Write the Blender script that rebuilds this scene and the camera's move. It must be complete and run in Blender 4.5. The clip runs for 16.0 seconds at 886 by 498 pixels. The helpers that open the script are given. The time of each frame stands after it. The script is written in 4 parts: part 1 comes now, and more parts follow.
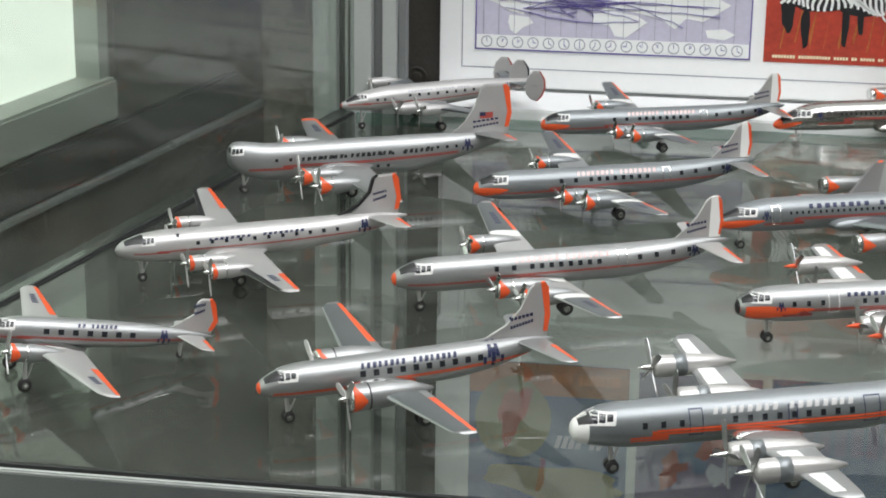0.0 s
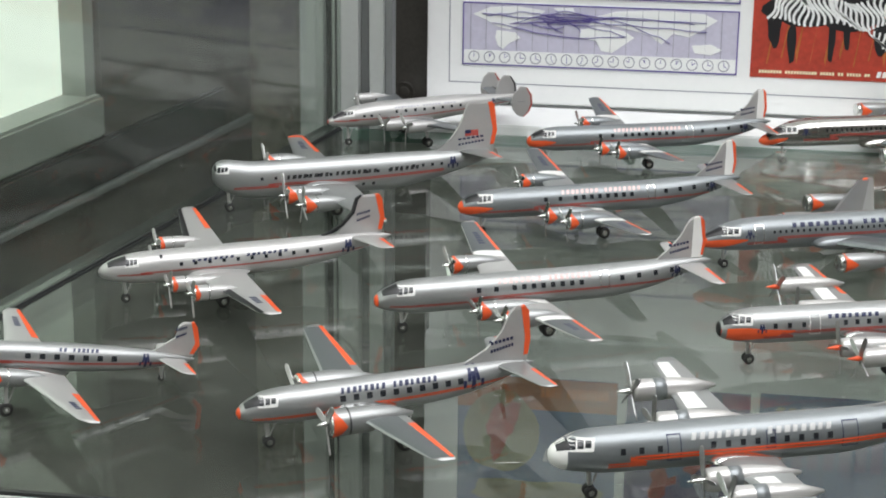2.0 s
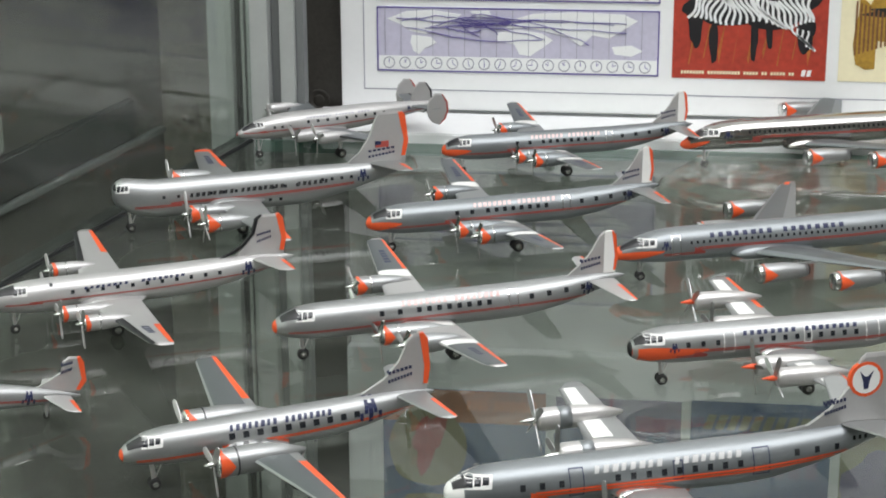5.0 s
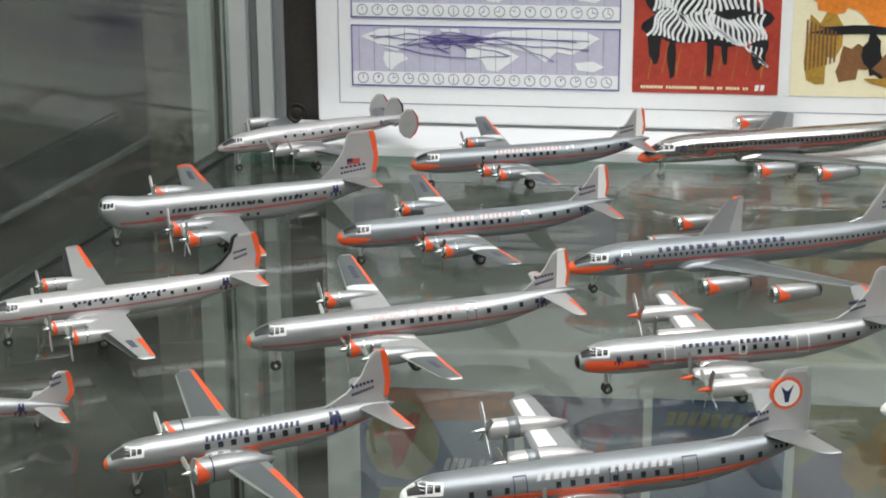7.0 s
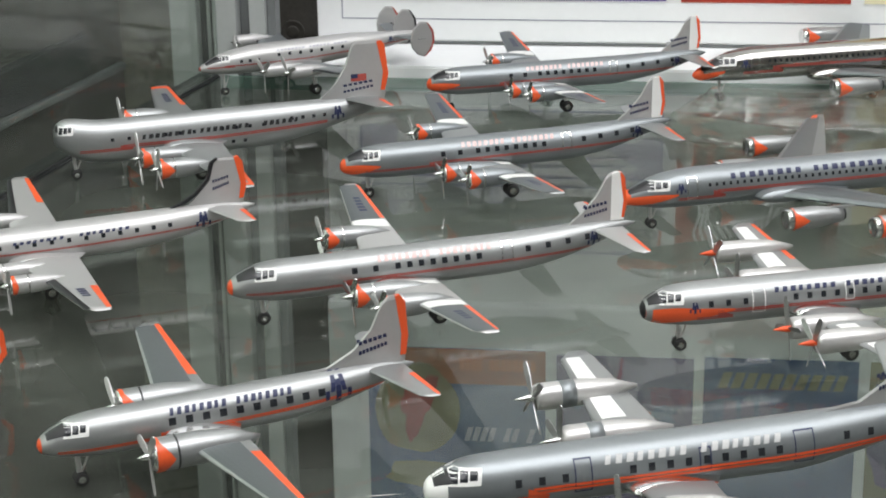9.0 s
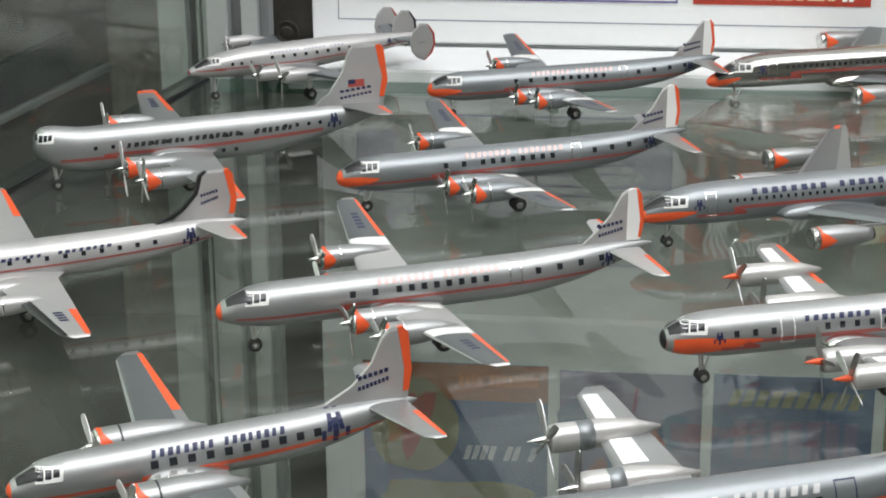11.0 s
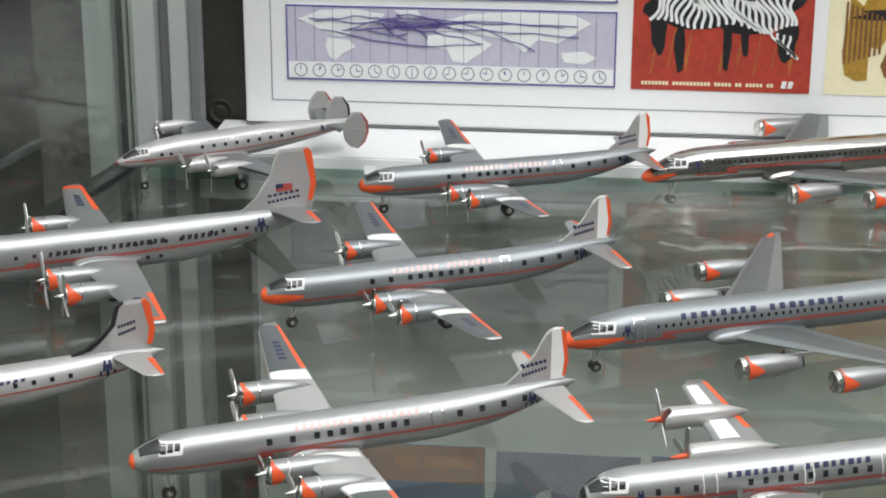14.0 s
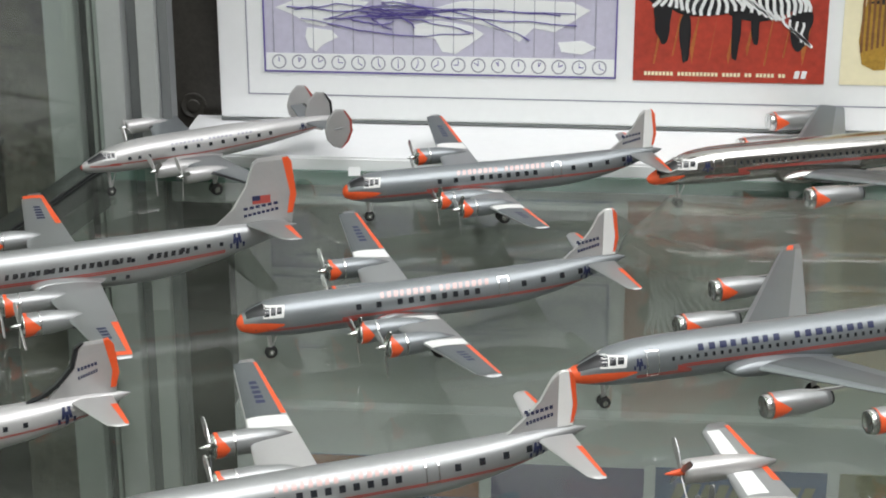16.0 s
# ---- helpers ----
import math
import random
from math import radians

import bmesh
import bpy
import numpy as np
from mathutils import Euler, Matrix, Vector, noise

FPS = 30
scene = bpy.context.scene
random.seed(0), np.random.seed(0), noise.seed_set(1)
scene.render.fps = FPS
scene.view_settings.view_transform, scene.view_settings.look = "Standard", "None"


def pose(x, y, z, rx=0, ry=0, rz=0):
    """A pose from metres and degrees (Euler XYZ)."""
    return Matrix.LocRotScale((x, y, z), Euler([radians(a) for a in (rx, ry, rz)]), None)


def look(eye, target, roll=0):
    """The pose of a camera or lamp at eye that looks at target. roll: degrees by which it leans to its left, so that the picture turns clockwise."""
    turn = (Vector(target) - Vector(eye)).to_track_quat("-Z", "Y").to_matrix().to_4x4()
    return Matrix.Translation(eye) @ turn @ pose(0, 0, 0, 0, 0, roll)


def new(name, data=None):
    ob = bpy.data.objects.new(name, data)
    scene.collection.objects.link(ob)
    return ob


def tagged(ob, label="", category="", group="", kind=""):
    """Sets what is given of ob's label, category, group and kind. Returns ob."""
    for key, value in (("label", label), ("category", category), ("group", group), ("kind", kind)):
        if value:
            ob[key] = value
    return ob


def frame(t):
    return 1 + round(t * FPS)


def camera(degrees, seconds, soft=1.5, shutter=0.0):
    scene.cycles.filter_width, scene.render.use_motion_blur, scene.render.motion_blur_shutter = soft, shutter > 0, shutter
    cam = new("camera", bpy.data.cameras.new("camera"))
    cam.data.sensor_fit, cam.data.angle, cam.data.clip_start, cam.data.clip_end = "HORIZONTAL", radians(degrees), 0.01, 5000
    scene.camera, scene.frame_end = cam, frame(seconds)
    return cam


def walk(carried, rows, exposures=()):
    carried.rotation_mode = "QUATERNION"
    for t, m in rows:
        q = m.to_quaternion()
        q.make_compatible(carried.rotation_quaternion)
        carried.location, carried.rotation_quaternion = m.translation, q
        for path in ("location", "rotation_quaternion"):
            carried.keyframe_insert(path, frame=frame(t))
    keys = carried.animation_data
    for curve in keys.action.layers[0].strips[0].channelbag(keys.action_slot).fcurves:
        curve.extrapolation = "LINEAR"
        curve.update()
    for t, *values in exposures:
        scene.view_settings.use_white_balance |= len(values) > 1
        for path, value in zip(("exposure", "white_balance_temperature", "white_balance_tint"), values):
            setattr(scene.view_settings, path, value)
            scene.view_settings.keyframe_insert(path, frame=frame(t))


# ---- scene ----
cam = camera(26.5, 16.0, soft=1.9)
ROWS = [
    (0.0, 0.1662, -0.2680, 0.2766, 8.533, -17.069, 0.743),
    (0.5, 0.1715, -0.2684, 0.2818, 8.501, -17.056, 0.702),
    (1.0, 0.1682, -0.2697, 0.2806, 8.485, -16.991, 0.759),
    (1.5, 0.1700, -0.2658, 0.2830, 8.435, -16.966, 0.769),
    (2.0, 0.1729, -0.2657, 0.2855, 8.471, -17.009, 0.680),
    (2.5, 0.1748, -0.2654, 0.2864, 8.594, -16.970, 0.480),
    (3.0, 0.1694, -0.2592, 0.2822, 8.450, -17.130, 0.780),
    (3.5, 0.1742, -0.2602, 0.2847, 8.545, -17.073, 0.566),
    (4.0, 0.1739, -0.2607, 0.2835, 8.350, -17.095, 0.440),
    (4.5, 0.1888, -0.2340, 0.2905, 7.205, -16.885, 0.197),
    (4.7, 0.1898, -0.2241, 0.2861, 7.101, -17.000, -0.125),
    (7.0, 0.2115, -0.2783, 0.3231, 6.793, -17.850, -0.289),
    (7.5, 0.1999, -0.2604, 0.3171, 6.406, -17.821, -0.185),
    (8.0, 0.2008, -0.2099, 0.2970, 6.569, -18.006, -0.493),
    (8.5, 0.1915, -0.1747, 0.2815, 6.777, -18.448, -0.732),
    (9.0, 0.1841, -0.1197, 0.2554, 7.006, -18.964, -0.807),
    (9.5, 0.1737, -0.0834, 0.2509, 6.888, -19.139, -0.606),
    (9.7, 0.1725, -0.0750, 0.2481, 6.745, -19.138, -0.516),
    (11.8, 0.1744, -0.0719, 0.2512, 6.716, -19.109, -0.382),
    (12.0, 0.1741, -0.0770, 0.2529, 6.535, -19.000, -0.352),
    (12.5, 0.1782, -0.0767, 0.2687, 6.229, -18.755, -0.274),
    (13.0, 0.1852, -0.0629, 0.2761, 5.868, -18.816, -0.029),
    (13.5, 0.1856, -0.0547, 0.2854, 5.549, -18.953, 0.360),
    (14.0, 0.1840, -0.0410, 0.2956, 5.402, -19.462, 0.200),
    (14.5, 0.1778, -0.0151, 0.2959, 4.976, -20.046, 0.222),
    (15.0, 0.1714, 0.0178, 0.2863, 4.694, -20.633, 0.345),
    (15.5, 0.1734, 0.0299, 0.2910, 4.728, -20.726, 0.141),
    (16.0, 0.1737, 0.0312, 0.2980, 4.862, -20.901, -0.089),
]
walk(cam, [(t, pose(x, y, z, 90 + pitch, 0, yaw) @ pose(0, 0, 0, 0, 0, roll)) for t, x, y, z, yaw, pitch, roll in ROWS])

# ---- light ----
world = bpy.data.worlds.new("world")
scene.world = world
world.use_nodes = True
world.node_tree.nodes["Background"].inputs[0].default_value = (0.9, 0.95, 1.0, 1)
world.node_tree.nodes["Background"].inputs[1].default_value = 0.25


def area(name, eye, target, w, h, watts, colour):
    lamp = bpy.data.lights.new(name, "AREA")
    lamp.shape, lamp.size, lamp.size_y, lamp.energy, lamp.color = "RECTANGLE", w, h, watts, colour
    ob = new(name, lamp)
    ob.matrix_world = look(eye, target)
    return ob


area("ceiling_light", (0.5, 0.1, 1.5), (0.15, 0.7, 0), 1.8, 1.1, 36, (0.98, 0.98, 1.0))
area("ceiling_light", (-0.2, 1.0, 1.5), (0.1, 0.8, 0), 1.2, 0.2, 11, (0.98, 0.98, 1.0))


# ---- materials ----
def mat(name, colour, rough=0.5, metal=0.0, vary=0.0, scale=60.0, bump=0.0, alpha_rough=0.0, emit=0.0):
    m = bpy.data.materials.new(name)
    m.use_nodes = True
    nt = m.node_tree
    b = nt.nodes["Principled BSDF"]
    b.inputs["Base Color"].default_value = (*colour, 1)
    b.inputs["Roughness"].default_value = rough
    b.inputs["Metallic"].default_value = metal
    if emit:
        b.inputs["Emission Color"].default_value = (*colour, 1)
        b.inputs["Emission Strength"].default_value = emit
    if vary or bump:
        co = nt.nodes.new("ShaderNodeTexCoord")
        n1 = nt.nodes.new("ShaderNodeTexNoise")
        n1.inputs["Scale"].default_value, n1.inputs["Detail"].default_value = scale, 6
        n2 = nt.nodes.new("ShaderNodeTexNoise")
        n2.inputs["Scale"].default_value, n2.inputs["Detail"].default_value = scale * 9, 4
        nt.links.new(co.outputs["Object"], n1.inputs["Vector"])
        nt.links.new(co.outputs["Object"], n2.inputs["Vector"])
        add = nt.nodes.new("ShaderNodeMath")
        add.operation = "ADD"
        nt.links.new(n1.outputs["Fac"], add.inputs[0])
        nt.links.new(n2.outputs["Fac"], add.inputs[1])
        if vary:
            ramp = nt.nodes.new("ShaderNodeMapRange")
            ramp.inputs["From Min"].default_value, ramp.inputs["From Max"].default_value = 0.6, 1.4
            ramp.inputs["To Min"].default_value, ramp.inputs["To Max"].default_value = 1 - vary, 1 + vary
            nt.links.new(add.outputs[0], ramp.inputs["Value"])
            mul = nt.nodes.new("ShaderNodeVectorMath")
            mul.operation = "SCALE"
            mul.inputs[0].default_value = colour
            nt.links.new(ramp.outputs["Result"], mul.inputs["Scale"])
            nt.links.new(mul.outputs[0], b.inputs["Base Color"])
        if alpha_rough:
            rr = nt.nodes.new("ShaderNodeMapRange")
            rr.inputs["From Min"].default_value, rr.inputs["From Max"].default_value = 0.6, 1.4
            rr.inputs["To Min"].default_value, rr.inputs["To Max"].default_value = rough - alpha_rough, rough + alpha_rough
            nt.links.new(add.outputs[0], rr.inputs["Value"])
            nt.links.new(rr.outputs["Result"], b.inputs["Roughness"])
        if bump:
            bp = nt.nodes.new("ShaderNodeBump")
            bp.inputs["Strength"].default_value, bp.inputs["Distance"].default_value = bump, 0.001
            nt.links.new(add.outputs[0], bp.inputs["Height"])
            nt.links.new(bp.outputs["Normal"], b.inputs["Normal"])
    return m


def clear(name, tint, rough, gloss_boost=0.0, bump=0.0, dust=0.0):
    """Clear sheet: see-through with a tint, and a mirror sheen that follows the Fresnel law."""
    m = bpy.data.materials.new(name)
    m.use_nodes = True
    nt = m.node_tree
    nt.nodes.remove(nt.nodes["Principled BSDF"])
    out = nt.nodes["Material Output"]
    tr, gl, mix, fr = [nt.nodes.new("ShaderNode" + k) for k in ("BsdfTransparent", "BsdfGlossy", "MixShader", "LayerWeight")]
    tr.inputs[0].default_value = (*tint, 1)
    gl.inputs["Roughness"].default_value = rough
    fr.inputs["Blend"].default_value = 0.5
    pw, ma = nt.nodes.new("ShaderNodeMath"), nt.nodes.new("ShaderNodeMath")
    pw.operation, ma.operation = "POWER", "MULTIPLY_ADD"
    pw.inputs[1].default_value = 5.0
    ma.inputs[1].default_value, ma.inputs[2].default_value = 0.95 - gloss_boost, 0.04 + gloss_boost
    nt.links.new(fr.outputs["Facing"], pw.inputs[0])
    nt.links.new(pw.outputs[0], ma.inputs[0])
    nt.links.new(ma.outputs[0], mix.inputs[0])
    nt.links.new(tr.outputs[0], mix.inputs[1])
    nt.links.new(gl.outputs[0], mix.inputs[2])
    last = mix
    if dust:
        df = nt.nodes.new("ShaderNodeBsdfDiffuse")
        df.inputs[0].default_value = (0.62, 0.66, 0.58, 1)
        co = nt.nodes.new("ShaderNodeTexCoord")
        n = nt.nodes.new("ShaderNodeTexNoise")
        n.inputs["Scale"].default_value, n.inputs["Detail"].default_value = 14, 8
        nt.links.new(co.outputs["Object"], n.inputs["Vector"])
        r = nt.nodes.new("ShaderNodeMapRange")
        r.inputs["From Min"].default_value, r.inputs["From Max"].default_value = 0.35, 0.75
        r.inputs["To Min"].default_value, r.inputs["To Max"].default_value = dust * 0.6, dust * 1.5
        nt.links.new(n.outputs["Fac"], r.inputs["Value"])
        mx = nt.nodes.new("ShaderNodeMixShader")
        nt.links.new(r.outputs["Result"], mx.inputs[0])
        nt.links.new(mix.outputs[0], mx.inputs[1])
        nt.links.new(df.outputs[0], mx.inputs[2])
        last = mx
    if bump:
        co = nt.nodes.new("ShaderNodeTexCoord")
        n = nt.nodes.new("ShaderNodeTexNoise")
        n.inputs["Scale"].default_value = 40
        bp = nt.nodes.new("ShaderNodeBump")
        bp.inputs["Strength"].default_value, bp.inputs["Distance"].default_value = bump, 0.004
        nt.links.new(co.outputs["Object"], n.inputs["Vector"])
        nt.links.new(n.outputs["Fac"], bp.inputs["Height"])
        nt.links.new(bp.outputs["Normal"], gl.inputs["Normal"])
        nt.links.new(bp.outputs["Normal"], fr.inputs["Normal"])
    nt.links.new(last.outputs[0], out.inputs[0])
    return m


SILVER = mat("silver_paint", (0.37, 0.38, 0.38), 0.40, 0.7, 0.05, 90, 0.03, 0.05)
PALE = mat("pale_grey_paint", (0.48, 0.475, 0.47), 0.38, 0.45, 0.04, 90, 0.03, 0.05)
MIRROR = mat("polished_metal", (0.42, 0.41, 0.39), 0.16, 0.95, 0.05, 60, 0.02, 0.04)
BRIGHT = mat("bright_silver_paint", (0.55, 0.54, 0.53), 0.36, 0.55, 0.04, 90, 0.03, 0.05)
GREY = mat("grey_paint", (0.15, 0.165, 0.17), 0.42, 0.5, 0.05, 90, 0.03)
ORANGE = mat("orange_paint", (0.80, 0.105, 0.028), 0.38, 0.0, 0.06, 120, 0.02)
RED = mat("red_line_paint", (0.40, 0.075, 0.06), 0.4, 0.0, 0.06, 120)
WHITE = mat("white_paint", (0.82, 0.82, 0.80), 0.4, 0.0, 0.03, 120)
NAVY = mat("navy_print", (0.018, 0.024, 0.075), 0.45, 0.0, 0.1, 200)
BLACK = mat("black_print", (0.015, 0.015, 0.017), 0.4, 0.0, 0.1, 200)
PANE = mat("dark_window_print", (0.02, 0.022, 0.026), 0.15, 0.0, 0.1, 200)
CHROME = mat("bright_metal", (0.75, 0.75, 0.74), 0.2, 1.0, 0.04, 200, 0.0, 0.05)
TYRE = mat("tyre_rubber", (0.018, 0.018, 0.018), 0.6, 0.0, 0.15, 200, 0.05)
GLASS = clear("shelf_glass", (0.735, 0.78, 0.745), 0.012, 0.0, 0.0, 0.035)
SIDE_GLASS = clear("side_glass", (0.78, 0.82, 0.79), 0.05, 0.0, 0.0, 0.02)
PLASTIC = clear("clear_plastic", (0.95, 0.96, 0.95), 0.10, 0.0, 0.12, 0.04)
EDGE = mat("glass_edge", (0.10, 0.20, 0.16), 0.15, 0.0, 0.1, 40)
WALL = mat("white_wall_paint", (0.78, 0.79, 0.77), 0.55, 0.0, 0.03, 12, 0.05)
# west wall's darker concrete: shade behind the side glass put into its colour
SHADED_CONCRETE = mat("shaded_concrete", (0.085, 0.08, 0.07), 0.85, 0.0, 0.45, 22, 0.5)
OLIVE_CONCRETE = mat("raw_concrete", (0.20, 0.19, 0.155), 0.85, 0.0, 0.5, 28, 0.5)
ALU = mat("aluminium_profile", (0.52, 0.54, 0.53), 0.45, 0.35, 0.04, 30, 0.03)
DARK = mat("dark_gasket", (0.02, 0.022, 0.022), 0.5, 0.0, 0.15, 60, 0.1)
FRAME_GREY = mat("grey_green_frame", (0.30, 0.32, 0.29), 0.5, 0.1, 0.10, 30, 0.05)
MIDGREY = mat("grey_profile", (0.20, 0.21, 0.21), 0.5, 0.2, 0.06, 40, 0.05)
BROWN = mat("dark_brown_panel", (0.06, 0.056, 0.048), 0.5, 0.0, 0.25, 50, 0.2)
CARD = mat("white_card", (0.81, 0.82, 0.82), 0.6, 0.0, 0.02, 25, 0.03)
LILAC = mat("lilac_ink", (0.53, 0.51, 0.63), 0.6, 0.0, 0.08, 40)
INK = mat("purple_ink", (0.12, 0.09, 0.33), 0.6, 0.0, 0.15, 80)
GREYINK = mat("grey_ink", (0.30, 0.30, 0.36), 0.6, 0.0, 0.1, 80)
POSTER_RED = mat("brick_red_ink", (0.40, 0.045, 0.025), 0.5, 0.0, 0.3, 35)
RUST = mat("rust_ink", (0.42, 0.13, 0.03), 0.5, 0.0, 0.3, 60)
CREAM = mat("cream_paper", (0.83, 0.76, 0.52), 0.6, 0.0, 0.05, 30)
OCHRE = mat("ochre_ink", (0.40, 0.23, 0.03), 0.6, 0.0, 0.35, 60)
UMBER = mat("umber_ink", (0.20, 0.09, 0.03), 0.6, 0.0, 0.3, 60)
TANGERINE = mat("tangerine_ink", (0.75, 0.22, 0.02), 0.6, 0.0, 0.2, 40)
BLUE = mat("blue_ink", (0.05, 0.11, 0.26), 0.55, 0.0, 0.25, 25)
VIOLET = mat("violet_ink", (0.16, 0.12, 0.26), 0.55, 0.0, 0.3, 25)
OLIVE = mat("olive_ink", (0.26, 0.24, 0.12), 0.55, 0.0, 0.3, 25)
PLASTER = mat("room_plaster", (0.50, 0.50, 0.47), 0.8, 0.0, 0.08, 3, 0.1)
FLOOR = mat("room_floor", (0.22, 0.21, 0.19), 0.6, 0.0, 0.15, 4, 0.1)
DAYLIGHT = mat("bright_sky", (0.93, 0.98, 0.90), 0.8, 0.0, 0, 1, 0, 0, 0.85)


# ---- mesh helpers ----
def mesh(name, vf, material, smooth=False):
    me = bpy.data.meshes.new(name)
    me.from_pydata([tuple(v) for v in vf[0]], [], vf[1])
    me.materials.append(material)
    if smooth:
        me.polygons.foreach_set("use_smooth", [True] * len(me.polygons))
        me.update()
    return me


def part(name, vf, material, parent=None, label="", smooth=False):
    ob = new(name, mesh(name, vf, material, smooth))
    ob.parent = parent
    return tagged(ob, label)


def thing(name, label, category, m=None, group="", kind=""):
    ob = new(name)
    ob.empty_display_size = 0.01
    if m is not None:
        ob.matrix_world = m
    return tagged(ob, label, category, group, kind)


def join(*parts):
    vs, fs = [], []
    for v, f in parts:
        k = len(vs)
        vs += list(v)
        fs += [tuple(i + k for i in q) for q in f]
    return vs, fs


def box(x0, x1, y0, y1, z0, z1, b=0.0):
    """A box with chamfered edges."""
    bm = bmesh.new()
    bmesh.ops.create_cube(bm, size=1, matrix=Matrix.Translation(((x0 + x1) / 2, (y0 + y1) / 2, (z0 + z1) / 2)) @ Matrix.Diagonal((x1 - x0, y1 - y0, z1 - z0, 1)))
    if b:
        bmesh.ops.bevel(bm, geom=bm.edges[:], offset=b, segments=2, affect="EDGES")
    bm.verts.index_update()
    vf = [v.co[:] for v in bm.verts], [tuple(v.index for v in f.verts) for f in bm.faces]
    bm.free()
    return vf


def prism(poly, y0, y1):
    """A flat outline in x and z, made thick in y."""
    n = len(poly)
    vs = [(x, y0, z) for x, z in poly] + [(x, y1, z) for x, z in poly]
    fs = [tuple(range(n)), tuple(range(2 * n - 1, n - 1, -1))] + [(i, i + n, (i + 1) % n + n, (i + 1) % n) for i in range(n)]
    return vs, fs


def lathe(profile, axis="x", n=20, origin=(0, 0, 0)):
    """Rings of (along, radius) turned about an axis."""
    vs, fs = [], []
    for a, r in profile:
        for k in range(n):
            c, s = r * math.cos(2 * math.pi * k / n), r * math.sin(2 * math.pi * k / n)
            p = {"x": (a, c, s), "y": (c, a, s), "z": (c, s, a)}[axis]
            vs.append((p[0] + origin[0], p[1] + origin[1], p[2] + origin[2]))
    for i in range(len(profile) - 1):
        for k in range(n):
            fs.append((i * n + k, (i + 1) * n + k, (i + 1) * n + (k + 1) % n, i * n + (k + 1) % n))
    fs.append(tuple(range(n)))
    fs.append(tuple(range(len(vs) - 1, len(vs) - n - 1, -1)))
    return vs, fs


def rod(a, b, r, n=8, r2=None):
    a, b = Vector(a), Vector(b)
    q = (b - a).to_track_quat("Z", "Y")
    vs = []
    for p, rr in ((a, r), (b, r if r2 is None else r2)):
        vs += [(p + q @ Vector((rr * math.cos(2 * math.pi * k / n), rr * math.sin(2 * math.pi * k / n), 0)))[:] for k in range(n)]
    fs = [(k, (k + 1) % n, (k + 1) % n + n, k + n) for k in range(n)] + [tuple(range(n - 1, -1, -1)), tuple(range(n, 2 * n))]
    return vs, fs


def scaled(vf, s):
    return [(x * s, y * s, z * s) for x, y, z in vf[0]], vf[1]


def blob(cx, cz, rx, rz, seed, n=22, rough=0.25):
    rnd = random.Random(seed)
    ph = [rnd.uniform(0, 6.28) for _ in range(4)]
    out = []
    for k in range(n):
        a = 2 * math.pi * k / n
        r = 1 + rough * (0.5 * math.sin(2 * a + ph[0]) + 0.4 * math.sin(3 * a + ph[1]) + 0.3 * math.sin(5 * a + ph[2]) + 0.2 * math.sin(7 * a + ph[3]))
        out.append((cx + rx * r * math.cos(a), cz + rz * r * math.sin(a)))
    return out


# ---- the case and the room ----
def structure(name, vf, material, label="", smooth=False):
    return tagged(part(name, vf, material, None, label, smooth), kind="structure")


structure("floor", box(-2.2, 2.6, -2.2, 2.6, -1.10, -1.0), FLOOR, "dull grey floor of the room")
structure("ceiling", box(-2.2, 2.6, -2.2, 2.6, 1.7, 1.8), PLASTER, "plain pale ceiling of the room")
structure("wall_south", box(-2.2, 2.6, -2.3, -2.2, -1.0, 1.7), PLASTER, "plain plaster wall behind the viewer")
structure("wall_east", box(2.6, 2.7, -2.3, 2.6, -1.0, 1.7), PLASTER, "plain plaster wall at the side of the room")
structure("wall_back", box(-0.0227, 2.6, 0.985, 1.10, -1.0, 1.7), WALL, "white painted wall behind the display shelf")
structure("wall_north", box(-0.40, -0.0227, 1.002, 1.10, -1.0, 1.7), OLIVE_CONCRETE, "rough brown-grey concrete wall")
# slanting side of the case: its line on the shelf and the direction along it
LX = lambda y: -0.117 + (y - 0.67) * 0.195
FRONT, BACK, THICK = 0.333, 0.913, 0.008
ang = math.degrees(math.atan(0.195))
SLANT = pose(LX(FRONT), FRONT, 0, 0, 0, -ang)
# wall beyond the slanting side, with a window opening
WX, WE = -0.10, 0.455


def slanted(name, vf, material, label):
    ob = structure(name, vf, material, label)
    ob.matrix_world = SLANT
    return ob


slanted("wall_west", join(box(WX - 0.1, WX, -2.6, 0.70, -1.0, -0.012), box(WX - 0.1, WX, -2.6, 0.70, 0.9, 1.7), box(WX - 0.1, WX, WE, 0.70, -0.012, 0.9)), SHADED_CONCRETE, "concrete wall with a window opening")
win = slanted("window_1", join(box(WX - 0.03, WX + 0.002, -2.6, WE, 0.016, 0.042, 0.002), box(WX - 0.03, WX - 0.004, WE - 0.012, WE - 0.0005, 0.042, 0.9), box(WX - 0.03, WX - 0.006, 0.0, 0.02, 0.042, 0.9)), FRAME_GREY, "wide window with a grey metal frame")
part("window_sill", box(WX - 0.03, WX + 0.004, -2.6, WE + 0.16, -0.012, 0.0155, 0.002), DARK, win, "dark window sill")
part("sill_bead", box(WX + 0.0005, WX + 0.006, -2.6, WE + 0.2, -0.0165, -0.0125, 0.0006), MIDGREY, win)
slanted("backdrop", box(WX - 0.026, WX - 0.020, -2.6, WE - 0.001, -0.010, 0.899), DAYLIGHT, "bright overcast daylight outside the window")

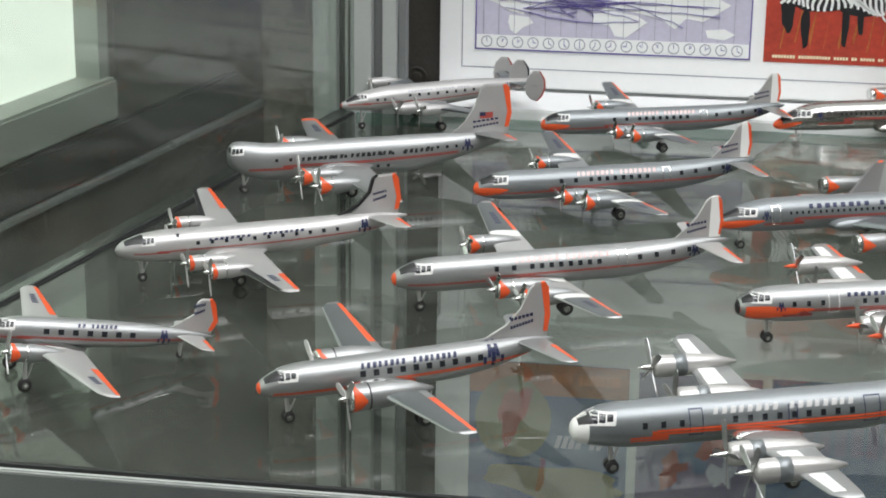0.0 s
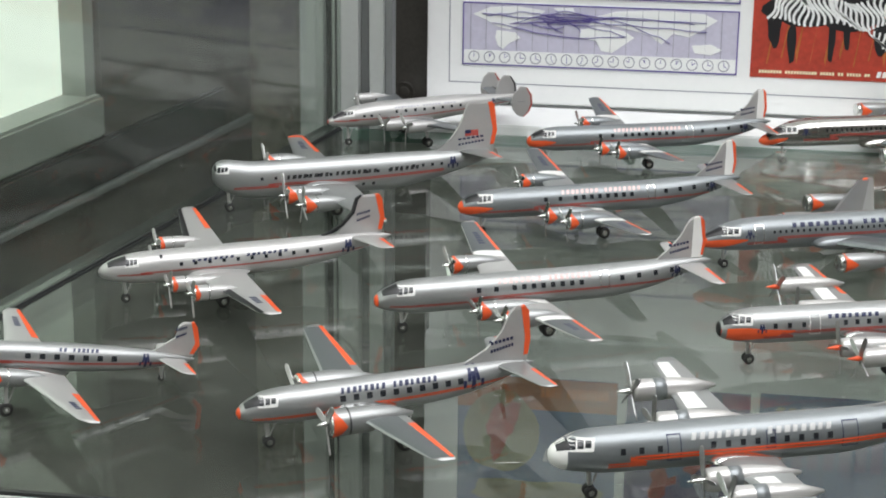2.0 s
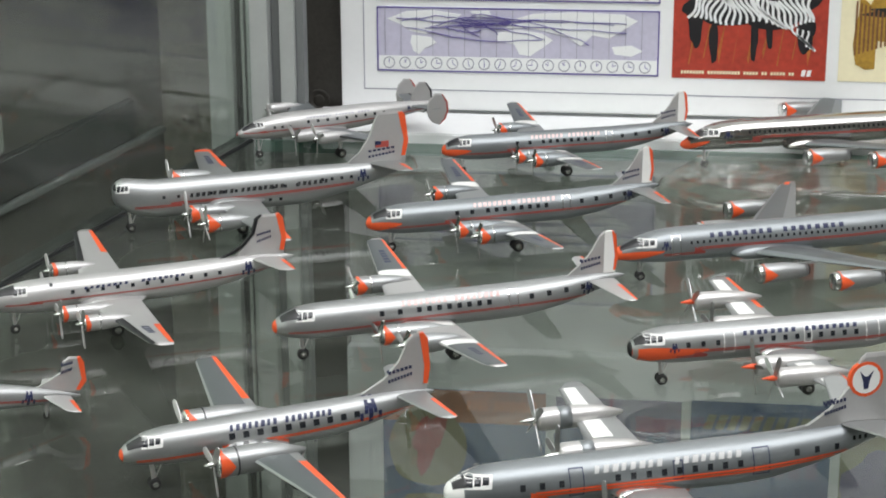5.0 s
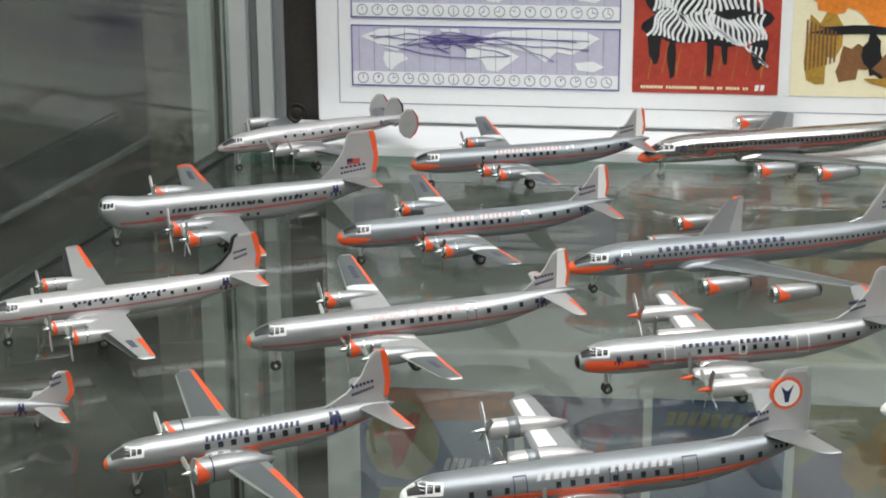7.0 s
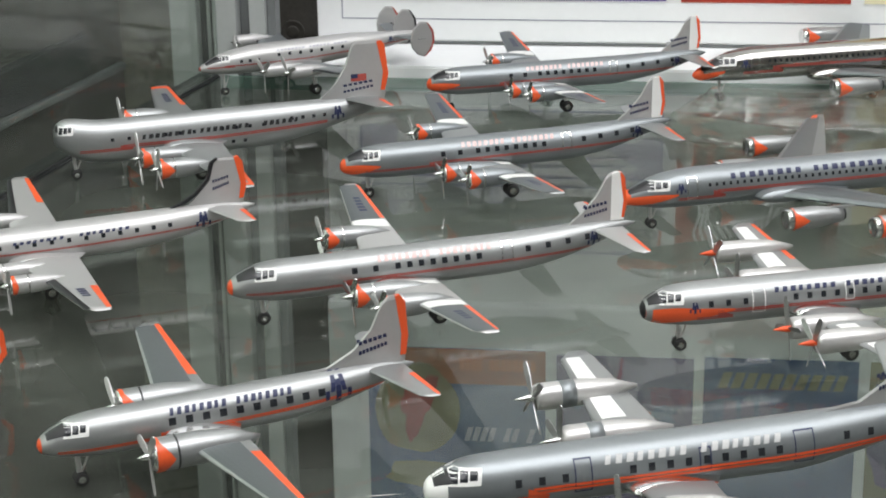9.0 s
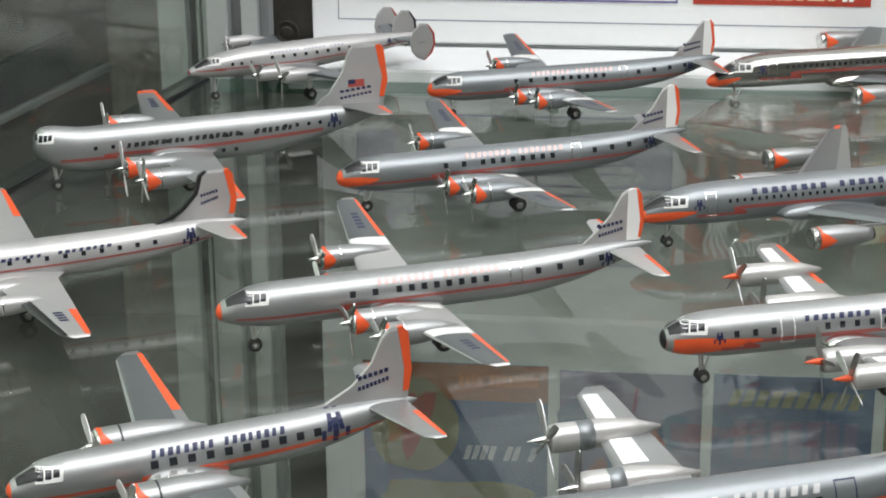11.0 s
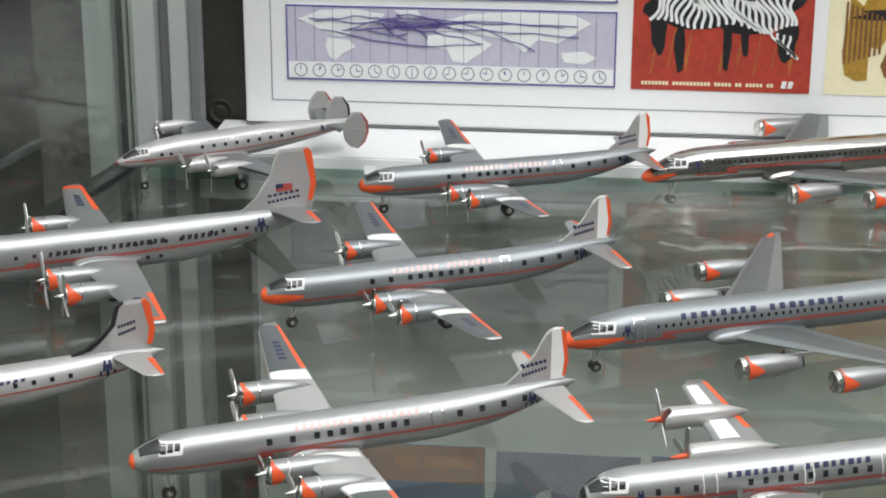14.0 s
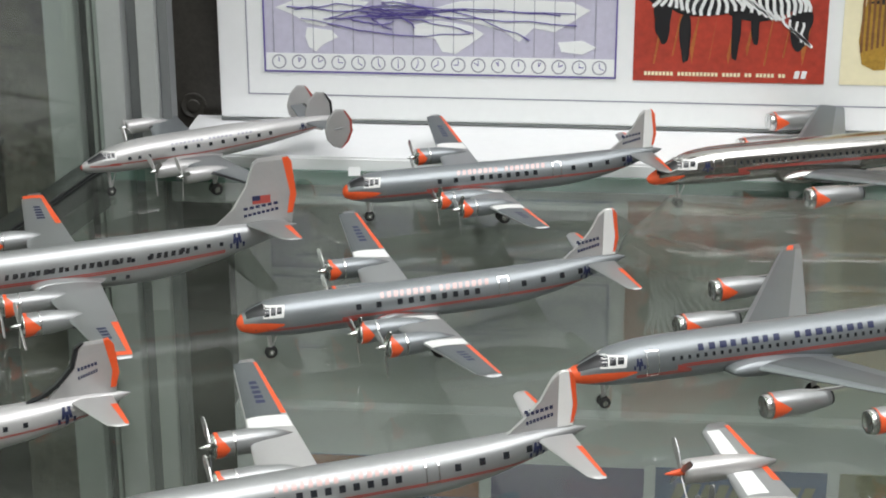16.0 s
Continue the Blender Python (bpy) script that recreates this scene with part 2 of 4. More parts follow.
# upright profiles of the corner post
post = thing("corner_post", "pale aluminium corner post with dark gaskets", "post", kind="structure")
for nm, x0, x1, y0, m in (("flange", -0.0985, -0.0832, 0.914, ALU), ("gasket", -0.0831, -0.0785, 0.924, DARK), ("fillet", -0.0784, -0.0764, 0.920, ALU), ("gasket", -0.0763, -0.0742, 0.924, DARK),
                          ("flange", -0.0741, -0.0605, 0.916, ALU), ("channel", -0.0604, -0.0542, 0.928, MIDGREY), ("fillet", -0.0541, -0.0450, 0.922, ALU), ("channel", -0.0449, -0.0400, 0.928, MIDGREY)):
    part(nm, box(x0, x1, y0, y0 + 0.014, -0.62, 0.75, 0.0006), m, post)
panel = structure("trim", box(-0.0720, -0.0228, 0.9905, 1.0015, -0.62, 0.75), BROWN, "dark brown upright panel beside the post")
medal = tagged(part("medallion", lathe([(0.0, 0.0072), (-0.0006, 0.0072), (-0.001, 0.0066), (-0.0006, 0.0058), (-0.0004, 0.0056)], "y", 28, (-0.0425, 0.9903, 0.009)), BROWN, None, "dark round medallion on the brown panel", True), category="medallion")
part("emblem", lathe([(-0.0004, 0.0038), (-0.0009, 0.0032), (-0.001, 0.001)], "y", 16, (-0.0425, 0.9901, 0.009)), BROWN, medal)

# glass shelf with slanting left end
ys = [FRONT + (BACK - FRONT) * k / 12 for k in range(13)]
poly = [(LX(y) + 0.002, y) for y in ys] + [(0.95, BACK), (0.95, FRONT)]
n = len(poly)
shelf = part("glass_shelf", ([(x, y, 0) for x, y in poly] + [(x, y, -THICK) for x, y in poly], [tuple(range(n - 1, -1, -1)), tuple(range(n, 2 * n))]), GLASS, None, "grey-green clear glass shelf with dust and scratches")
tagged(shelf, category="shelf", kind="structure")
shelf.visible_shadow = False
part("front_edge", box(LX(FRONT), 0.95, FRONT - 0.0025, FRONT - 0.0005, -THICK, 0.0), DARK, shelf, "dark edge strip")
part("back_edge", box(LX(BACK), 0.95, BACK + 0.0005, BACK + 0.0025, -THICK, -0.0005), EDGE, shelf, "green polished glass edge")
structure("ledge", box(-0.0395, 0.95, 0.9165, 0.9845, -0.02, 0.0060, 0.001), CARD, "narrow white ledge behind the glass shelf")
# front rail
rail = thing("front_rail", "pale metal front rail with a black rubber lip", "rail", kind="structure")
part("rail_cap", box(-0.24, 0.95, 0.3272, 0.330, -0.014, -0.001, 0.0006), ALU, rail)
part("rubber_lip", box(-0.24, 0.95, 0.293, 0.3270, -0.018, -0.002, 0.001), DARK, rail)
part("rail_face", box(-0.24, 0.95, 0.261, 0.2928, -0.06, -0.005, 0.001), MIDGREY, rail)
# slanting side pane and its bottom rail
side = thing("side_pane", "slanting glass side of the case in a dark bottom rail", "glass pane", SLANT, kind="structure")
ln = 0.59
pane = part("pane", box(-0.006, -0.001, 0, ln, 0.002, 0.75), SIDE_GLASS, side)
pane.visible_shadow = False
part("bottom_rail", box(-0.014, 0.0, 0, ln, -0.022, 0.001, 0.001), DARK, side, "dark bottom rail")
part("rail_bead", box(-0.0155, -0.0142, 0, ln, -0.010, -0.006), ALU, side)


# ---- printed boards ----
def sheet(name, x0, x1, z0, z1, y, m, parent, th=0.0006):
    return part(name, box(x0, x1, y - th, y, z0, z1), m, parent)


def ribbon(line, w, y0, y1):
    """A flat strip of even width along a line in x and z."""
    lo, hi = [], []
    for i, (x, z) in enumerate(line):
        (xa, za), (xb, zb) = line[max(i - 1, 0)], line[min(i + 1, len(line) - 1)]
        d = math.hypot(xb - xa, zb - za) or 1
        nx, nz = -(zb - za) / d * w, (xb - xa) / d * w
        lo.append((x + nx, z + nz))
        hi.append((x - nx, z - nz))
    vs = [(x, y, z) for y in (y0, y1) for x, z in lo + hi]
    n = len(line)
    fs = [(i, i + 1, n + i + 1, n + i) for i in range(n - 1)] + [(2 * n + i, 3 * n + i, 3 * n + i + 1, 2 * n + i + 1) for i in range(n - 1)]
    rim = list(range(n)) + list(range(2 * n - 1, n - 1, -1))
    fs += [(rim[i], rim[i] + 2 * n, rim[(i + 1) % len(rim)] + 2 * n, rim[(i + 1) % len(rim)]) for i in range(len(rim))]
    return vs, fs


def bars(x0, x1, z0, z1, count, y, rnd, lean=0.0):
    """Plain bars in the place of a line of letters."""
    out, p = [], (x1 - x0) / count
    for k in range(count):
        if rnd.random() < 0.12:
            continue
        a, b = x0 + p * k, x0 + p * (k + 0.72)
        out.append(prism([(a, z0), (b, z0), (b + lean * (z1 - z0), z1), (a + lean * (z1 - z0), z1)], y - 0.0003, y))
    return join(*out)


# coarse outlines of the continents on the printed map, in parts of its width and height
LANDS = [
    [(0.03, 0.78), (0.10, 0.95), (0.20, 0.98), (0.30, 0.90), (0.27, 0.72), (0.21, 0.60), (0.17, 0.46), (0.12, 0.52), (0.08, 0.66)],
    [(0.12, 0.44), (0.19, 0.40), (0.21, 0.28), (0.17, 0.16), (0.145, 0.02), (0.125, 0.10), (0.115, 0.28)],
    [(0.33, 0.97), (0.40, 0.99), (0.41, 0.88), (0.36, 0.82)],
    [(0.43, 0.52), (0.50, 0.60), (0.59, 0.52), (0.63, 0.38), (0.59, 0.20), (0.55, 0.03), (0.51, 0.06), (0.49, 0.28), (0.43, 0.34)],
    [(0.46, 0.62), (0.48, 0.80), (0.56, 0.94), (0.70, 0.99), (0.88, 0.96), (0.93, 0.82), (0.88, 0.62), (0.83, 0.44), (0.77, 0.50), (0.73, 0.26), (0.68, 0.46), (0.61, 0.56), (0.54, 0.64)],
    [(0.84, 0.26), (0.91, 0.30), (0.95, 0.18), (0.91, 0.06), (0.85, 0.10)],
]
rnd = random.Random(4)
BY = 0.974
board = thing("poster_board", "white card board with printed route map and travel posters", "poster board", Matrix.Translation((0, 0, 0.0336 - 0.0405 * 1.075)) @ Matrix.Diagonal((1.062, 1, 1.075, 1)))
part("card", box(-0.0227, 0.62, BY, 0.9845, 0.0165, 0.30, 0.0008), CARD, board)
# grey strip that draws the shadow line under the card
part("bottom_shadow", box(-0.0227, 0.62, BY - 0.0004, 0.9845, 0.0156, 0.0164), MIDGREY, board, "thin grey strip painted as the shadow under the board")
part("ruled_line", join(box(-0.0086, 0.61, BY - 0.0003, BY, 0.0288, 0.0294), box(-0.0086, -0.0080, BY - 0.0003, BY, 0.0294, 0.29)), GREYINK, board, "thin grey ruled line")
for mz, mh in ((0.0405, 0.0395), (0.0845, 0.0400)):
    rm = part("route_map", box(0.0, 0.1725, BY - 0.0006, BY, mz, mz + mh), LILAC, board, "lilac printed world route map")
    y1 = BY - 0.0006
    part("map_border", join(box(0, 0.1725, y1 - 0.0003, y1, mz, mz + 0.0008), box(0, 0.1725, y1 - 0.0003, y1, mz + mh - 0.0008, mz + mh), box(0, 0.0008, y1 - 0.0003, y1, mz, mz + mh), box(0.1717, 0.1725, y1 - 0.0003, y1, mz, mz + mh)), INK, rm)
    for q, land in enumerate(LANDS):
        o = [(0.0012 + 0.1700 * x, mz + 0.0100 + (mh - 0.0112) * z) for x, z in land]
        part("land", prism(o, y1 - 0.0003 - 0.00002 * q, y1), CARD, rm)
    strip = part("clock_strip", box(0.001, 0.1715, y1 - 0.0004, y1, mz + 0.001, mz + 0.0095), CARD, rm)
    for k in range(17):
        cx = 0.0075 + k * 0.0098
        part("clock", lathe([(0, 0.0036), (-0.0003, 0.0036), (-0.0003, 0.0030), (-0.0001, 0.0030)], "y", 18, (cx, y1 - 0.0004, mz + 0.0053)), GREYINK, strip)
        part("clock_face", lathe([(0, 0.0030), (-0.0002, 0.0030)], "y", 18, (cx, y1 - 0.0004, mz + 0.0053)), CARD, strip)
        a = k * 0.5236
        part("clock_hand", join(rod((cx, y1 - 0.0007, mz + 0.0053), (cx + 0.0023 * math.sin(a), y1 - 0.0007, mz + 0.0053 + 0.0023 * math.cos(a)), 0.00022, 4), rod((cx, y1 - 0.0007, mz + 0.0053), (cx, y1 - 0.0007, mz + 0.0077), 0.00018, 4)), INK, strip)
    for k in range(17):
        x = 0.005 + k * 0.0098
        part("grid_line", box(x, x + 0.0003, y1 - 0.0004, y1, mz + 0.0098, mz + mh - 0.001), GREYINK, rm)
    for k in range(13):
        a = (rnd.uniform(0.006, 0.06), mz + rnd.uniform(0.026, 0.036))
        b = (rnd.uniform(0.06, 0.165), mz + rnd.uniform(0.018, 0.034))
        bow = rnd.uniform(-0.004, 0.005)
        arc = [(a[0] + (b[0] - a[0]) * j / 12, max(mz + 0.0105, min(a[1] + (b[1] - a[1]) * j / 12 + bow * math.sin(math.pi * j / 12) + rnd.uniform(-1, 1) * 0.0006, mz + mh - 0.0016))) for j in range(13)]
        part("route", ribbon(arc, 0.00016, y1 - 0.0008 - 0.00002 * k, y1), INK, rm)
# red poster with a striped shape
red = part("travel_poster", box(0.1806, 0.2722, BY - 0.0006, BY, 0.040, 0.158), POSTER_RED, board, "red travel poster with a black and white striped shape")
y1 = BY - 0.0006
for k, (cx, cz, rx, rz) in enumerate(((0.226, 0.100, 0.036, 0.022), (0.212, 0.084, 0.022, 0.013), (0.243, 0.085, 0.022, 0.014), (0.2595, 0.068, 0.0055, 0.011), (0.194, 0.072, 0.0045, 0.012), (0.205, 0.062, 0.0026, 0.013), (0.229, 0.066, 0.0024, 0.014), (0.238, 0.070, 0.0022, 0.011))):
    part("dark_patch", prism(blob(cx, cz, rx, rz, 20 + k, 30, 0.18), y1 - 0.0003 - 0.00002 * k, y1), BLACK, red)
for row, (cx, cz, wid, cnt, dz, w0) in enumerate(((0.193, 0.104, 0.066, 21, 0.024, 0.00085), (0.194, 0.083, 0.040, 15, 0.017, 0.00080), (0.230, 0.081, 0.034, 13, 0.016, 0.00080), (0.2555, 0.066, 0.008, 4, 0.012, 0.0006))):
    for k in range(cnt):
        x = cx + wid * k / cnt
        lean = 0.010 * math.sin(k * 0.23 + row * 1.7)
        arc = [(x + lean * (w / 7 - 0.5) + 0.0016 * math.sin(0.9 * w + k * 0.6), cz - dz / 2 + dz * w / 7 + 0.0022 * math.sin(k * 0.5 + row)) for w in range(8)]
        part("white_stripe", ribbon(arc, w0, y1 - 0.0007 - 0.00002 * row, y1 - 0.0001), CARD, red)
for k in range(9):
    x = 0.190 + k * 0.0088
    part("brush_mark", prism([(x, 0.0485 + 0.004 * (k % 3)), (x + 0.0009, 0.0485 + 0.004 * (k % 2)), (x + 0.0044, 0.070 + 0.003 * (k % 4)), (x + 0.0034, 0.072)], y1 - 0.0003, y1), RUST, red)
tagged(part("caption", bars(0.186, 0.254, 0.0428, 0.0446, 38, y1, rnd), CREAM, red, "line of small cream bars"), kind="stuff")
part("mark", bars(0.2575, 0.2675, 0.0425, 0.0462, 3, y1, random.Random(2), 0.2), CARD, red, "white slanted bars")
# cream poster with ochre shapes
eg = part("travel_poster", box(0.2795, 0.372, BY - 0.0006, BY, 0.040, 0.158), CREAM, board, "cream travel poster with ochre and brown shapes")
for k, (cx, cz, rx, rz, m, sd) in enumerate(((0.298, 0.072, 0.011, 0.022, OCHRE, 31), (0.318, 0.062, 0.010, 0.012, UMBER, 32), (0.330, 0.066, 0.007, 0.013, BLACK, 33), (0.344, 0.058, 0.012, 0.010, UMBER, 34), (0.330, 0.098, 0.018, 0.013, TANGERINE, 35), (0.302, 0.103, 0.013, 0.012, TANGERINE, 36), (0.356, 0.075, 0.008, 0.014, OCHRE, 37), (0.352, 0.100, 0.010, 0.015, POSTER_RED, 38), (0.322, 0.082, 0.026, 0.0035, BLACK, 39), (0.343, 0.049, 0.013, 0.004, OCHRE, 40))):
    part("colour_shape", prism(blob(cx, cz, rx, rz, sd, 14, 0.45), y1 - 0.0003 - 0.00003 * k, y1), m, eg)
for k in range(8):
    part("brush_mark", box(0.288 + 0.0025 * k, 0.2892 + 0.0025 * k, y1 - 0.0006, y1 - 0.0004, 0.056 + 0.0008 * k, 0.088 - 0.001 * k), UMBER, eg)
far = part("travel_poster", box(0.380, 0.472, BY - 0.0006, BY, 0.040, 0.158), BLUE, board, "blue travel poster")
# lower board
low = thing("poster_board", "white card board with dim travel posters under the shelf", "poster board", Matrix.Translation((0, 0, -0.189 + 0.1765 * 1.065)) @ Matrix.Diagonal((1.062, 1, 1.065, 1)))
part("card", box(-0.0227, 0.62, BY, 0.9845, -0.60, -0.150, 0.0008), CARD, low)
p1 = part("travel_poster", box(0.0005, 0.107, BY - 0.0006, BY, -0.32, -0.1765), BLUE, low, "navy poster with a rust band and a red round shape")
part("rust_band", box(0.0005, 0.107, BY - 0.0009, BY - 0.0006, -0.199, -0.1768), RUST, p1)
part("lettering", bars(0.056, 0.102, -0.190, -0.183, 13, BY - 0.0009, random.Random(8)), TANGERINE, p1, "rust orange bars")
part("pale_disc", prism(blob(0.030, -0.216, 0.025, 0.030, 51, 30, 0.06), BY - 0.0011, BY - 0.0006), OLIVE, p1)
part("red_shape", prism(blob(0.030, -0.212, 0.010, 0.018, 52, 20, 0.5), BY - 0.0014, BY - 0.0011), POSTER_RED, p1)
part("lettering", bars(0.058, 0.100, -0.236, -0.227, 9, BY - 0.0006, random.Random(9), 0.3), LILAC, p1, "pale lilac bars")
part("yellow_patch", prism(blob(0.060, -0.262, 0.050, 0.012, 53, 24, 0.3), BY - 0.0009, BY - 0.0006), OLIVE, p1)
p2 = part("travel_poster", box(0.1135, 0.1940, BY - 0.0006, BY, -0.32, -0.1785), VIOLET, low, "dim violet travel poster")
for k in range(10):
    part("colour_shape", prism(blob(0.124 + 0.0068 * k, -0.205 - 0.010 * (k * 7 % 5), 0.009, 0.012, 60 + k, 12, 0.6), BY - 0.0009 - 0.00003 * k, BY - 0.0006), (BLUE, VIOLET, POSTER_RED, LILAC)[k % 4], p2)
p3 = part("travel_poster", box(0.2000, 0.2890, BY - 0.0006, BY, -0.32, -0.1772), BLUE, low, "blue travel poster with pale bars")
part("lettering", bars(0.208, 0.282, -0.196, -0.186, 10, BY - 0.0006, random.Random(10), 0.35), OLIVE, p3, "slanted olive bars")
part("lettering", bars(0.212, 0.284, -0.228, -0.204, 7, BY - 0.0006, random.Random(11)), VIOLET, p3, "tall violet bars")
p4 = part("travel_poster", box(0.2955, 0.385, BY - 0.0006, BY, -0.32, -0.1772), OLIVE, low, "olive and tan travel poster")
part("colour_shape", prism(blob(0.318, -0.235, 0.018, 0.030, 71, 20, 0.3), BY - 0.0009, BY - 0.0006), VIOLET, p4)
part("colour_shape", prism(blob(0.352, -0.215, 0.022, 0.025, 72, 20, 0.3), BY - 0.0010, BY - 0.0006), OCHRE, p4)


# ---- model aircraft, built in full-size metres and brought to 1:200 ----
class Hull:
    """A body of oval rings (x, middle height, half width, half height)."""

    def __init__(self, st):
        self.s = np.array(st, float)
        self.s[:, 2:] *= 0.90
        x = self.s[:, 0]
        self.d = np.zeros_like(self.s)
        for c in (1, 2, 3):
            v = self.s[:, c]
            h = np.diff(x)
            g = np.diff(v) / h
            d = np.zeros(len(x))
            for i in range(1, len(x) - 1):
                d[i] = 0 if g[i - 1] * g[i] <= 0 else 2 * g[i - 1] * g[i] / (g[i - 1] + g[i])
            d[0], d[-1] = g[0], g[-1]
            self.d[:, c] = d

    def at(self, x):
        s = self.s
        i = int(np.clip(np.searchsorted(s[:, 0], x) - 1, 0, len(s) - 2))
        h = s[i + 1, 0] - s[i, 0]
        u = min(max((x - s[i, 0]) / h, 0), 1)
        out = []
        for c in (1, 2, 3):
            a, b, p, q = s[i, c], s[i + 1, c], self.d[i, c] * h, self.d[i + 1, c] * h
            out.append((2 * u ** 3 - 3 * u * u + 1) * a + (u ** 3 - 2 * u * u + u) * p + (3 * u * u - 2 * u ** 3) * b + (u ** 3 - u * u) * q)
        return out

    def ring(self, x, n, grow=0.0):
        zc, ry, rz = self.at(x)
        return [(x, (ry + grow) * math.cos(2 * math.pi * k / n), zc + (rz + grow) * math.sin(2 * math.pi * k / n)) for k in range(n)]

    def mesh(self, x0=None, x1=None, n=32, m=56, grow=0.0):
        x0 = self.s[0, 0] if x0 is None else x0
        x1 = self.s[-1, 0] if x1 is None else x1
        xs = [x0 + (x1 - x0) * (0.5 - 0.5 * math.cos(math.pi * k / m)) for k in range(m + 1)]
        vs, fs = [], []
        for x in xs:
            vs += self.ring(x, n, grow)
        for i in range(m):
            for k in range(n):
                fs.append((i * n + k, i * n + (k + 1) % n, (i + 1) * n + (k + 1) % n, (i + 1) * n + k))
        fs += [tuple(range(n - 1, -1, -1)), tuple(range(m * n, m * n + n))]
        return vs, fs

    def skin(self, x, z, side, off):
        zc, ry, rz = self.at(x)
        t = min(max((z - zc) / max(rz, 1e-3), -0.995), 0.995)
        c = math.sqrt(1 - t * t)
        return (x, side * (ry * c + off * c), zc + rz * t + off * t)

    def patch(self, x0, x1, zl, zh, side, off=0.014, nx=1, nz=2, lean=0.0):
        """A patch lying on the skin between two stations and two heights (numbers or functions of x)."""
        lo = zl if callable(zl) else (lambda x: zl)
        hi = zh if callable(zh) else (lambda x: zh)
        vs, fs = [], []
        for i in range(nx + 1):
            x = x0 + (x1 - x0) * i / nx
            for j in range(nz + 1):
                z = lo(x) + (hi(x) - lo(x)) * j / nz
                vs.append(self.skin(x + lean * (z - lo(x)), z, side, off))
        for i in range(nx):
            for j in range(nz):
                a = i * (nz + 1) + j
                q = (a, a + 1, a + nz + 2, a + nz + 1)
                fs.append(q if side > 0 else q[::-1])
        return vs, fs


def airfoil(p0, c0, p1, c1, t0, t1, up=(0, 0, 1), n=10, m=6, grow=0.0, u0=0.0, u1=1.0, w0=0.0, w1=1.0, top=False):
    """A lofted wing between two chords. Leading edges p0, p1; chords c0, c1 along x; thickness ratios t0, t1.
    u: part of the chord, w: part of the span; top: the upper skin alone."""
    p0, p1, up = Vector(p0), Vector(p1), Vector(up)
    vs, fs, rows = [], [], []
    for i in range(m + 1):
        w = w0 + (w1 - w0) * i / m
        p, c, t = p0.lerp(p1, w), c0 + (c1 - c0) * w, t0 + (t1 - t0) * w
        if w > 0.93 and not top:
            k = math.sqrt(max(0.0, 1 - ((w - 0.93) / 0.0705) ** 2))
            k = max(k, 0.25)
            p, c, t = p + Vector((c * (1 - k) * 0.5, 0, 0)), c * (0.4 + 0.6 * k), t * k
        us = [u0 + (u1 - u0) * 0.5 * (1 - math.cos(math.pi * j / n)) for j in range(n + 1)]
        th = lambda u: t * c * 5 * (0.2969 * math.sqrt(u) - 0.126 * u - 0.3516 * u * u + 0.2843 * u ** 3 - 0.1015 * u ** 4) + 0.012
        line = [p + Vector((u * c, 0, 0)) + up * (th(u) + grow) for u in us]
        if not top:
            line += [p + Vector((u * c, 0, 0)) - up * (th(u) * 0.75 + grow) for u in us[::-1]]
        rows.append(len(vs))
        vs += [v[:] for v in line]
    k = len(vs) // (m + 1)
    for i in range(m):
        for j in range(k if not top else k - 1):
            a, b = i * k + j, i * k + (j + 1) % k
            fs.append((a, b, b + k, a + k))
    if not top:
        fs += [tuple(range(k - 1, -1, -1)), tuple(range(m * k, m * k + k))]
    return vs, fs


def propeller(parent, s, x, y, z, blades, length, spin, tip, hubm, bladem, turn):
    hub = part("spinner", scaled(lathe([(x - spin, 0.02), (x - spin * 0.7, 0.11), (x - spin * 0.35, 0.20), (x, 0.24), (x + 0.2, 0.24)], "x", 14, (0, y, z)), s), hubm, parent, "", True)
    for k in range(blades):
        a = turn + 2 * math.pi * k / blades
        d, e = Vector((0, math.cos(a), math.sin(a))), Vector((0.45, -math.sin(a) * 0.9, math.cos(a) * 0.9))
        c, vs = Vector((x - 0.02, y, z)), []
        for r, w in ((0.15, 0.10), (0.5, 0.15), (length * 0.55, 0.20), (length * 0.85, 0.19), (length * 0.97, 0.13), (length, 0.04)):
            for sx in (-0.035, 0.035):
                vs += [(c + d * r + e * w + Vector((sx, 0, 0)))[:], (c + d * r - e * w + Vector((sx, 0, 0)))[:]]
        fs = []
        for i in range(5):
            b = 4 * i
            for p, q in ((0, 1), (1, 3), (3, 2), (2, 0)):
                fs.append((b + p, b + q, b + q + 4, b + p + 4))
        fs += [(0, 1, 3, 2), (20, 22, 23, 21)]
        part("blade", scaled((vs, fs), s), bladem, hub)


def wheel(parent, s, x, y, r, w, up=0.0):
    g = part("wheel", scaled(lathe([(-w, r * 0.62), (-w, r * 0.86), (-w * 0.6, r), (w * 0.6, r), (w, r * 0.86), (w, r * 0.62)], "y", 20, (x, y, r + up)), s), TYRE, parent, "black rubber wheel", True)
    part("hub", scaled(lathe([(-w * 1.15, r * 0.25), (-w * 1.1, r * 0.5), (w * 1.1, r * 0.5), (w * 1.15, r * 0.25)], "y", 12, (x, y, r + up)), s), CHROME, g)


